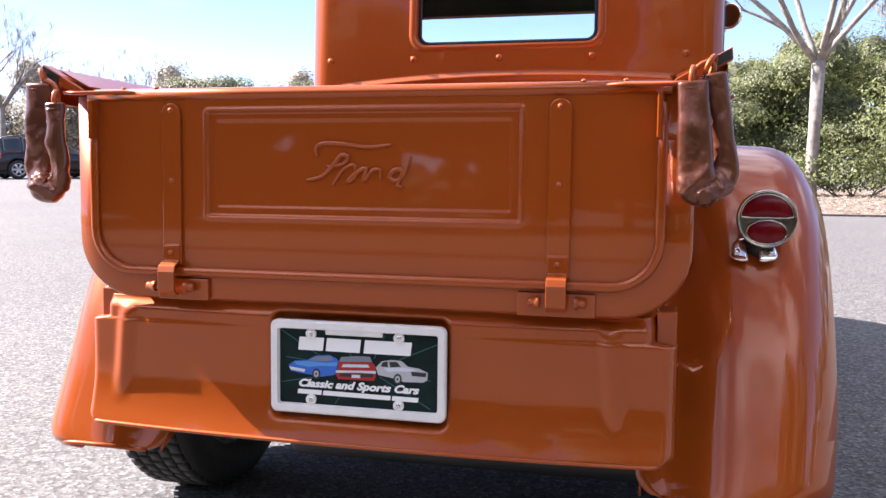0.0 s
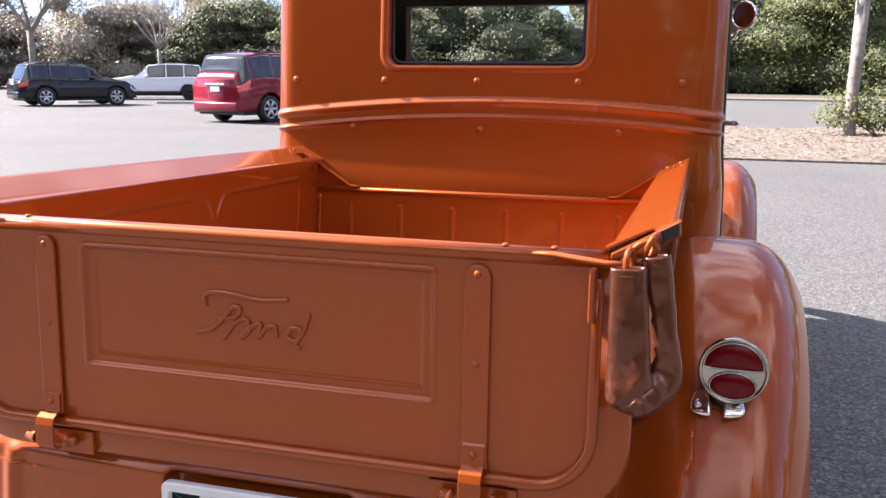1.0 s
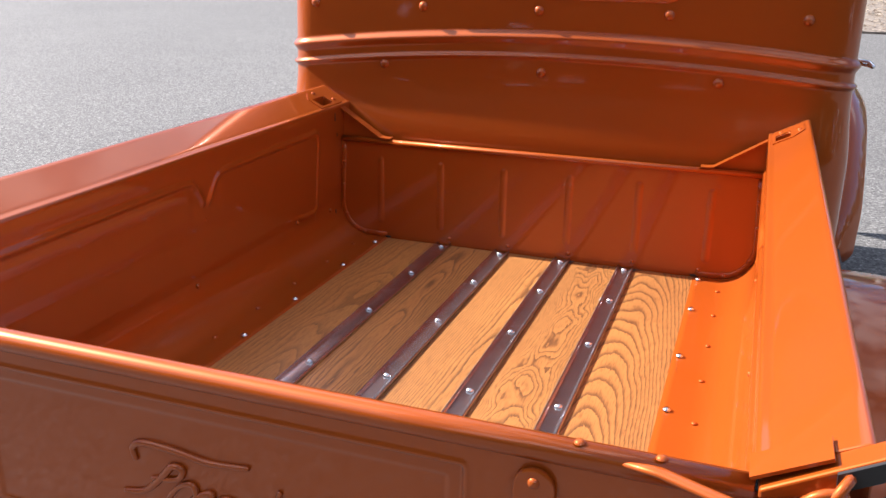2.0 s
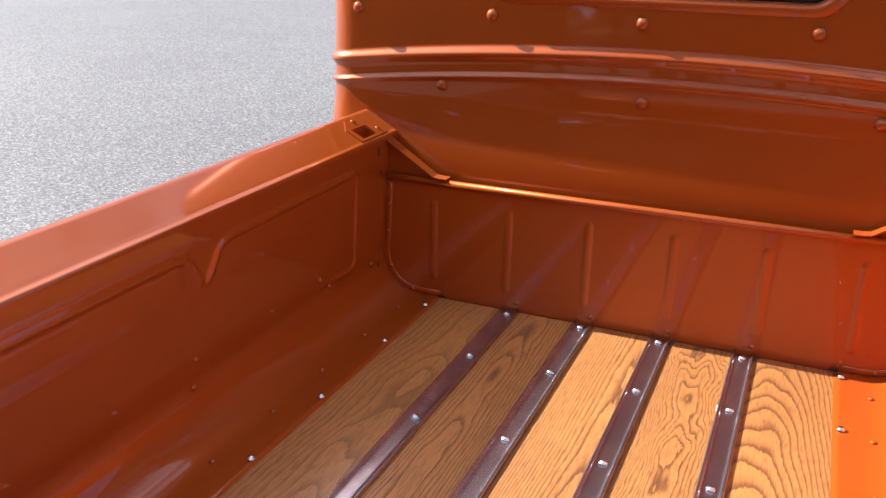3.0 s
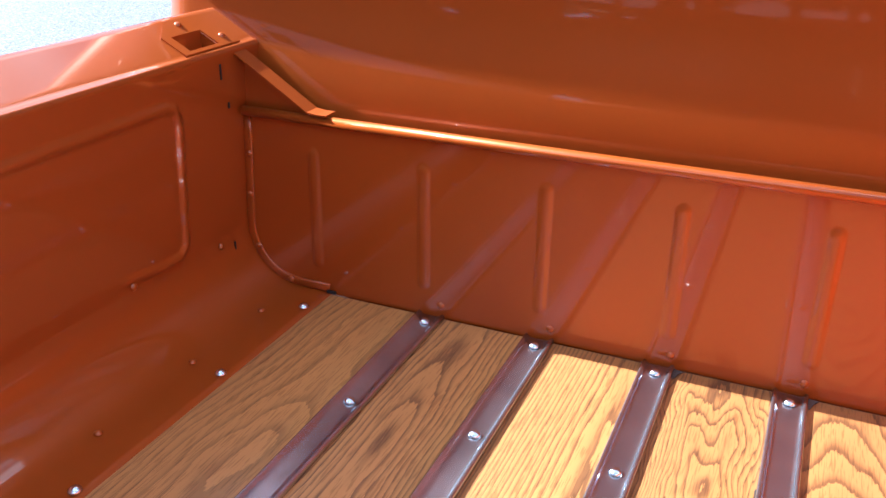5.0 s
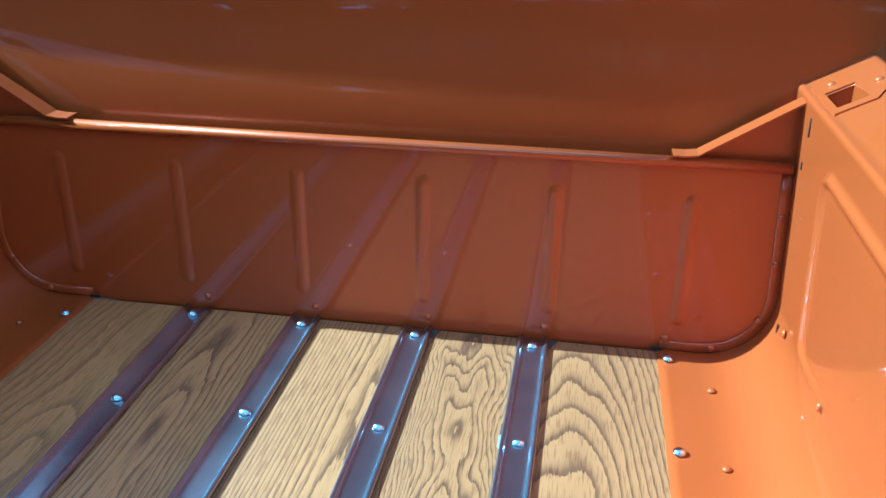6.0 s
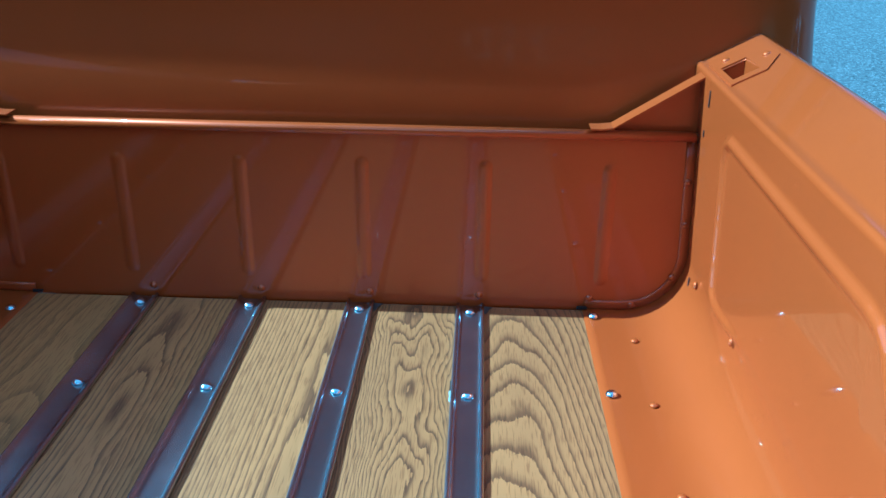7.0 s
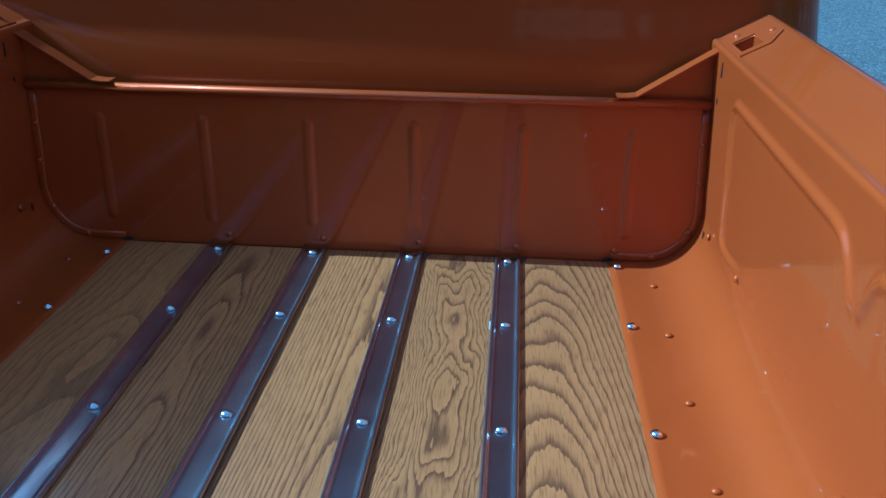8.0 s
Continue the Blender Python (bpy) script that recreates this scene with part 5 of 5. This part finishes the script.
def woods(name, spots, count, size, mat, label, core_size=0.55, lift=0.0, core_mat=CORE):
    """Far wood as one mass of many leaves on uneven crowns, raised on trunks where lift is given."""
    blobs = []
    rnd = random.Random(len(spots) + count)
    for x, y, h, w in spots:
        for lo, hi, k in ((0.12, 0.3, 0.5), (0.35, 0.5, 0.5), (0.55, 0.7, 0.42), (0.72, 0.88, 0.3)):
            blobs.append((x + rnd.uniform(-0.4, 0.4) * w, y + rnd.uniform(-0.25, 0.25) * w, lift + h * rnd.uniform(lo, hi), w * k * rnd.uniform(0.8, 1.2), w * k * rnd.uniform(0.8, 1.2), h * rnd.uniform(0.16, 0.26)))
    # inner foliage: rough lumpy cores of loose facets, its shade put into core_mat's colour
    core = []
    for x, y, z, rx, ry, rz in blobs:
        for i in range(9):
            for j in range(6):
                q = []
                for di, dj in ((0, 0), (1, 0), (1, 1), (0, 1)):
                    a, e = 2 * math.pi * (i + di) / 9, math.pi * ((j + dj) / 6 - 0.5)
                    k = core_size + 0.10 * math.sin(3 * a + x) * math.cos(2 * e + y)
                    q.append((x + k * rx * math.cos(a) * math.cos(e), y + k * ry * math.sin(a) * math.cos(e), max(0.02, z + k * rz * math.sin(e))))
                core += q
    if lift:
        for x, y, h, w in spots:
            for i in range(8):
                a, b = 2 * math.pi * i / 8, 2 * math.pi * (i + 1) / 8
                core += [(x + 0.22 * math.cos(a), y + 0.22 * math.sin(a), 0), (x + 0.22 * math.cos(b), y + 0.22 * math.sin(b), 0),
                         (x + 0.15 * math.cos(b), y + 0.15 * math.sin(b), lift + h * 0.5), (x + 0.15 * math.cos(a), y + 0.15 * math.sin(a), lift + h * 0.5)]
    leaves = leaf_cloud(blobs, count, size)
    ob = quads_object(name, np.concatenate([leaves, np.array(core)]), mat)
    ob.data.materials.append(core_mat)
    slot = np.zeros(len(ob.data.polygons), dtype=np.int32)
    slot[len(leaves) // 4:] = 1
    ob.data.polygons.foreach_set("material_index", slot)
    return tagged(ob, label, "woods", kind="stuff")


def arc(a0, a1, n, dist, h, w, seed, jitter=0.15):
    rnd = random.Random(seed)
    out = []
    for k in range(n):
        a = radians(a0 + (a1 - a0) * (k + rnd.uniform(-0.3, 0.3)) / (n - 1))
        d = dist * (1 + rnd.uniform(-jitter, jitter))
        out.append((d * math.sin(a), d * math.cos(a), h * rnd.uniform(0.75, 1.2), w * rnd.uniform(0.8, 1.2)))
    return out


woods("woods_left_far", arc(-62, -22, 24, 78, 7.4, 7, 1, 0.06), 260000, 0.28, LEAF_GREY, "grey-green winter trees along the lot's far edge", core_mat=TWIGS)
woods("woods_left_dark", arc(-34, -18, 9, 72, 7.2, 6.5, 2, 0.05), 100000, 0.28, LEAF_DARK, "dark evergreen oaks behind the parked cars")
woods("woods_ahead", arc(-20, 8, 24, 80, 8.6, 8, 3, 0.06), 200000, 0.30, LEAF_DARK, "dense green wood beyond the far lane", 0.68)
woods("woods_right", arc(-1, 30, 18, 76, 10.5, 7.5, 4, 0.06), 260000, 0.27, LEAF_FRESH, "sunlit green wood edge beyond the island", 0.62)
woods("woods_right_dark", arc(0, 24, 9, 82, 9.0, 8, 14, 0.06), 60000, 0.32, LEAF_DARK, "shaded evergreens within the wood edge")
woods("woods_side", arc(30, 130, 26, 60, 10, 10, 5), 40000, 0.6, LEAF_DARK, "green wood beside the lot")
# out of view: woods read from reflections; hedge and scrub added to shape them
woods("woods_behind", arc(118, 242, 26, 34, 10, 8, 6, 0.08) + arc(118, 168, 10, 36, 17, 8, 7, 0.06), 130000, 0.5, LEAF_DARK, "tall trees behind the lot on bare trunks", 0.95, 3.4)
woods("hedge_behind", arc(120, 240, 40, 85, 4.6, 6, 56, 0.04), 40000, 0.5, LEAF_DARK, "unseen far low hedge added behind the lot for paint reflections", 0.95)
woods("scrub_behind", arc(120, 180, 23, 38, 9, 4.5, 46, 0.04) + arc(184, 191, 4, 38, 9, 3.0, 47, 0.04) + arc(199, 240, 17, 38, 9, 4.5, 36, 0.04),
      60000, 0.4, LEAF_DARK, "unseen low scrub with gaps, added behind the lot to shape paint reflections", 0.9)
woods("woods_west", arc(236, 298, 18, 80, 7, 10, 8), 30000, 0.6, LEAF_GREY, "far trees across the lot")


def strip_ground(name, pts, mat, z, label):
    bm = bmesh.new()
    a = [bm.verts.new((x, y, z)) for x, y in pts]
    b = [bm.verts.new((x, y, -0.02)) for x, y in pts]
    bm.faces.new(a)
    for k in range(len(pts)):
        j = (k + 1) % len(pts)
        bm.faces.new((a[j], a[k], b[k], b[j]))
    bmesh.ops.recalc_face_normals(bm, faces=bm.faces)
    return tagged(part(name, bm, mat, smooth=False), label, "ground", kind="structure")


strip_ground("mulch_island", [(-4, 12.75), (40, 12.2), (40, 27), (4.6, 24.2), (2.6, 21.4), (-4, 21.2)], MULCH, 0.03, "leaf-strewn mulch island beside the lot")
strip_ground("far_verge", [(-14, 52), (60, 48), (60, 56), (-14, 58)], MULCH, 0.05, "sandy verge under the far wood")
SOIL = material("woodland_soil", (0.10, 0.085, 0.06), rough=0.95, vary=0.4, scale=2, bump=1.0, bump_scale=6)
strip_ground("woodland_floor", [(-14, 58), (60, 56), (60, 130), (-14, 130)], SOIL, 0.05, "dark leafy soil below the wood")
# unseen dark soil added so the tailgate doesn't mirror bright asphalt
strip_ground("rear_dark_ground", [(-60, -60), (60, -60), (60, -12), (-60, -12)], SOIL, 0.05, "unseen dark ground added behind the lot to dim paint reflections")
strip_ground("left_verge", [(-120, 46), (-30, 60), (-12, 62), (-12, 125), (-120, 125)], SOIL, 0.05, "brown verge below the winter trees")


def kerb(pts, label):
    bm = bmesh.new()
    for (x0, y0), (x1, y1) in zip(pts, pts[1:]):
        d = Vector((x1 - x0, y1 - y0)).normalized() * 0.075
        nx, ny = -d.y, d.x
        v = [bm.verts.new((x + s * nx, y + s * ny, z)) for x, y in ((x0, y0), (x1, y1)) for s in (-1, 1) for z in (-0.02, 0.12)]
        for q in ((0, 1, 3, 2), (4, 6, 7, 5), (0, 4, 5, 1), (2, 3, 7, 6), (1, 5, 7, 3)):
            bm.faces.new([v[k] for k in q])
    bmesh.ops.recalc_face_normals(bm, faces=bm.faces)
    return tagged(part("kerb", bm, KERB, smooth=False, bevel=0.02), label, "kerb", kind="structure")


kerb([(-14, 51.9), (10, 51.0), (60, 47.9)], "pale concrete kerb of the far lane")

# loose leaf litter on the island
rl = random.Random(3)
lit = []
for _ in range(9000):
    x, y = rl.uniform(-2, 12), rl.uniform(12.7, 24)
    if y > 21.2 and x < 4.6:
        continue
    a, s = rl.uniform(0, 6.28), rl.uniform(0.025, 0.07)
    ca, sa = math.cos(a) * s, math.sin(a) * s
    z = 0.035 + rl.uniform(0, 0.02)
    lit += [(x - ca, y - sa, z), (x + sa * 0.4, y - ca * 0.4, z + rl.uniform(0, 0.03)), (x + ca, y + sa, z), (x - sa * 0.4, y + ca * 0.4, z + rl.uniform(0, 0.03))]
tagged(quads_object("leaf_litter", np.array(lit), leaf_material("dry_leaves", (0.17, 0.125, 0.09), (0.44, 0.38, 0.31), 0.8)), "dry fallen leaves and bark chips", "leaf litter", kind="stuff")


def wheel_stop(x, y, rz):
    bm = bmesh.new()
    sec = [(-0.08, 0), (-0.065, 0.11), (0.065, 0.11), (0.08, 0)]
    a = [bm.verts.new((-0.9, p, q)) for p, q in sec]
    b = [bm.verts.new((0.9, p, q)) for p, q in sec]
    for k in range(3):
        bm.faces.new((a[k], b[k], b[k + 1], a[k + 1]))
    bm.faces.new(a)
    bm.faces.new(b[::-1])
    bmesh.ops.recalc_face_normals(bm, faces=bm.faces)
    ob = part("wheel_stop", bm, KERB, smooth=False, bevel=0.015)
    ob.matrix_world = pose(x, y, 0, 0, 0, rz)
    return tagged(ob, "pale concrete wheel stop on the asphalt", "wheel stop", group="wheel stops of the lot")


for x, y, rz in ((-20.0, 31.0, 20), (-17.0, 31.5, 20), (-23.0, 30.0, 20)):
    wheel_stop(x, y, rz)

# ---------------------------------------------------------------- parked cars
CAR_GLASS = material("car_glass", (0.03, 0.035, 0.04), rough=0.06, spec=0.8)
CAR_TYRE = material("car_tyre", (0.025, 0.025, 0.026), rough=0.8)
ALLOY = material("alloy_rim", (0.62, 0.62, 0.63), rough=0.3, metal=0.6)
LAMP_RED = material("lamp_red", (0.75, 0.09, 0.06), rough=0.2, coat=1.0)
LAMP_CLEAR = material("lamp_clear", (0.7, 0.72, 0.74), rough=0.1, coat=1.0)


def lerp_table(tab, s):
    for (s0, a), (s1, b) in zip(tab, tab[1:]):
        if s <= s1:
            t = (s - s0) / (s1 - s0)
            t = max(0, min(1, t))
            t = t * t * (3 - 2 * t)
            return a + (b - a) * t
    return tab[-1][1]


def suv(name, paint, length, width, height, rz, x, y, label, rim_mat, cladding, boxy=0.0):
    """A parked crossover: rear at -x/2, front at +x/2 of its own axes."""
    car = new(name)
    tagged(car, label, "car", group="parked cars")
    hl, hw = length / 2, width / 2
    # roof line and belt line along the length, s from rear 0 to front 1
    top = [(0.0, 0.52 * height + boxy), (0.02, 0.60 * height + boxy), (0.10 - boxy * 0.1, 0.965 * height), (0.2, 0.995 * height), (0.42, height), (0.55, 0.965 * height), (0.72, 0.665 * height), (0.88, 0.60 * height), (0.97, 0.50 * height), (1.0, 0.40 * height)]
    belt = [(0.0, 0.50 * height), (0.15, 0.61 * height), (0.5, 0.585 * height), (0.72, 0.58 * height), (0.88, 0.54 * height), (1.0, 0.36 * height)]
    plan = [(0.0, 0.86), (0.06, 0.95), (0.25, 1.0), (0.75, 1.0), (0.92, 0.93), (1.0, 0.76)]
    wr = 0.345
    axles = (0.205 * length - hl, 0.805 * length - hl)
    sill = 0.26

    def surf(s, v):
        X = s * length - hl
        w = hw * lerp_table(plan, s)
        zt, zb = lerp_table(top, s), lerp_table(belt, s)
        zb = min(zb, zt - 0.02)
        av = abs(v)
        sg = 1 if v >= 0 else -1
        if av < 0.5:
            t = av / 0.5
            z = sill + (zb - sill) * t
            xx = w * (0.955 + 0.045 * math.sin(math.pi * (0.15 + 0.75 * t)))
        elif av < 0.85:
            t = (av - 0.5) / 0.35
            z = zb + (zt - 0.035 - zb) * t
            xx = w * (0.985 - 0.20 * t * min(1, (zt - zb) / 0.45))
        else:
            t = (av - 0.85) / 0.15
            z = zt - 0.035 + 0.035 * math.sin(t * math.pi / 2)
            xx = w * (0.985 - 0.20 * min(1, (zt - zb) / 0.45)) * math.cos(t * math.pi / 2)
        return Vector((X, sg * xx, z))

    windows = ((0.10, 0.238), (0.25, 0.405), (0.417, 0.585))

    def kind(s, v):
        av = abs(v)
        p = surf(s, v)
        for ax in axles:
            if math.hypot(p.x - ax, p.z - wr) < wr + 0.055 and av < 0.5:
                return "arch"
        zt, zb = lerp_table(top, s), lerp_table(belt, s)
        if 0.52 < av < 0.83:
            for k, (a, b) in enumerate(windows):
                if a < s < b:
                    return f"window{k}{'l' if v > 0 else 'r'}"
        if av > 0.80 and 0.59 < s < 0.71:
            return "windscreen"
        if 0.025 < s < 0.085 and av > 0.55:
            return "rear_window"
        if p.z < sill + 0.16 and cladding:
            return "cladding"
        return "body"

    ns, nv = 84, 30
    cells = {}
    for sg in (1, -1):
        for i in range(ns):
            for j in range(nv):
                s0, s1, v0, v1 = i / ns, (i + 1) / ns, j / nv, (j + 1) / nv
                k = kind((s0 + s1) / 2, sg * (v0 + v1) / 2)
                cells.setdefault(k, []).append([surf(s0, sg * v0), surf(s1, sg * v0), surf(s1, sg * v1), surf(s0, sg * v1)][::sg])
    # end caps
    for s, key in ((0.0, "body"), (1.0, "body")):
        for j in range(nv):
            cells[key].append([surf(s, j / nv), surf(s, (j + 1) / nv), surf(s, -(j + 1) / nv), surf(s, -j / nv)])
    mats = {"body": paint, "cladding": BLACK}
    for k, faces in cells.items():
        if k == "arch":
            continue
        bm = bmesh.new()
        for q in faces:
            bm.faces.new([bm.verts.new(p) for p in q])
        bmesh.ops.remove_doubles(bm, verts=bm.verts, dist=0.0005)
        bmesh.ops.recalc_face_normals(bm, faces=bm.faces)
        nm = "window" if k.startswith("window") and k != "windscreen" else k
        part(nm, bm, mats.get(k, CAR_GLASS), car, solid=0.012)
    part("underbody", box(-hl * 0.93, hl * 0.93, -hw * 0.85, hw * 0.85, 0.2, 0.55), BLACK, car, smooth=False)
    part("cabin", box(-hl * 0.55, hl * 0.2, -hw * 0.7, hw * 0.7, 0.5, 0.75 * height), BLACK, car, smooth=False)
    for ax in axles:
        for sg in (1, -1):
            wh = new("wheel")
            wh.parent = car
            wh.location = (ax, sg * (hw - 0.12), wr)
            m = Matrix.Rotation(radians(-90 * sg), 4, 'X')
            part("tyre", lathe([(wr - 0.11, 0.10), (wr - 0.02, 0.11), (wr, 0.08), (wr, -0.08), (wr - 0.02, -0.11), (wr - 0.11, -0.10)], 36, m=m), CAR_TYRE, wh)
            bm = lathe([(0, 0.085), (0.05, 0.085), (0.06, 0.07), (wr - 0.13, 0.075)], 30, m=m)
            part("hub_disc", lathe([(0, 0.055), (wr - 0.115, 0.055)], 30, m=m), BLACK, wh)
            rim = bmesh.new()
            for k in range(6):
                a = 2 * math.pi * k / 6
                tube([m @ Vector((0.03 * math.cos(a), 0.03 * math.sin(a), 0.09)), m @ Vector(((wr - 0.115) * math.cos(a), (wr - 0.115) * math.sin(a), 0.085))], [0.032, 0.04], 8, bm=rim, flat=0.6, up=m @ Vector((0, 0, 1)))
            lathe([(wr - 0.135, 0.085), (wr - 0.125, 0.10), (wr - 0.105, 0.10), (wr - 0.10, 0.09)], 30, bm=rim, m=m)
            lathe([(0, 0.10), (0.04, 0.098), (0.055, 0.085)], 16, bm=rim, m=m)
            bm.free()
            part("rim", rim, rim_mat, wh)
    for sg in (1, -1):
        # tail and head lamps hugging the corners
        def lamp(s0, s1, v0, v1):
            return grid(6, 4, lambda u, v: surf(s0 + (s1 - s0) * u, sg * (v0 + (v1 - v0) * v)) + Vector((-0.012 if s0 < 0.5 else 0.012, sg * 0.012, 0.0)))
        part("tail_lamp", lamp(0.0, 0.075, 0.40, 0.55), LAMP_RED, car, solid=0.01)
        part("head_lamp", lamp(0.93, 0.995, 0.40, 0.52), LAMP_CLEAR, car, solid=0.01)
        part("roof_rail", tube([surf(s, sg * 0.85) + Vector((0, -sg * 0.03, 0.045)) for s in (0.14, 0.25, 0.4, 0.5)], 0.018, 8), BLACK, car)
        part("side_mirror", lathe([(0, 0.10), (0.06, 0.08), (0.075, 0), (0.06, -0.06), (0, -0.08)], 12, m=facing(surf(0.585, sg * 0.56) + Vector((0.02, sg * 0.09, 0.02)), (1, 0, 0))), paint, car)
        for s in (0.33, 0.50):
            part("door_handle", tube([surf(s - 0.018, sg * 0.43) + Vector((0, sg * 0.02, 0)), surf(s + 0.018, sg * 0.43) + Vector((0, sg * 0.02, 0))], 0.016, 8), paint, car)
    part("rear_bumper", box(-hl - 0.05, -hl + 0.12, -hw * 0.82, hw * 0.82, 0.30, 0.52), paint, car, bevel=0.04)
    part("number_plate", box(-hl - 0.02, -hl + 0.02, -0.16, 0.16, 0.78, 0.90), WHITE_PAINT, car, smooth=False)
    part("plate_trim", box(-hl - 0.03, -hl + 0.02, -0.35, 0.35, 0.93, 0.98), ALLOY, car, smooth=False, bevel=0.01)
    car.matrix_world = pose(x, y, 0, 0, 0, rz)
    return car


CAR_BLACK = material("black_car_paint", (0.006, 0.006, 0.009), rough=0.3, coat=0.6, spec=0.2)
CAR_WHITE = material("white_car_paint", (0.75, 0.76, 0.77), rough=0.3, coat=1.0)
CAR_RED = material("dark_red_car_paint", (0.19, 0.008, 0.022), rough=0.35, coat=0.7, spec=0.15)
suv("black_suv", CAR_BLACK, 4.36, 1.78, 1.60, 57, -22.6, 27.9, "black crossover with silver wheels parked on the asphalt", ALLOY, False)
suv("white_suv", CAR_WHITE, 4.85, 1.88, 1.70, 212, -24.6, 36.4, "white crossover with black cladding parked beyond a wheel stop", BLACK, True)
suv("red_suv", CAR_RED, 4.80, 1.92, 1.76, 72, -10.35, 21.05, "dark red estate crossover with silver wheels", ALLOY, False, 0.2)
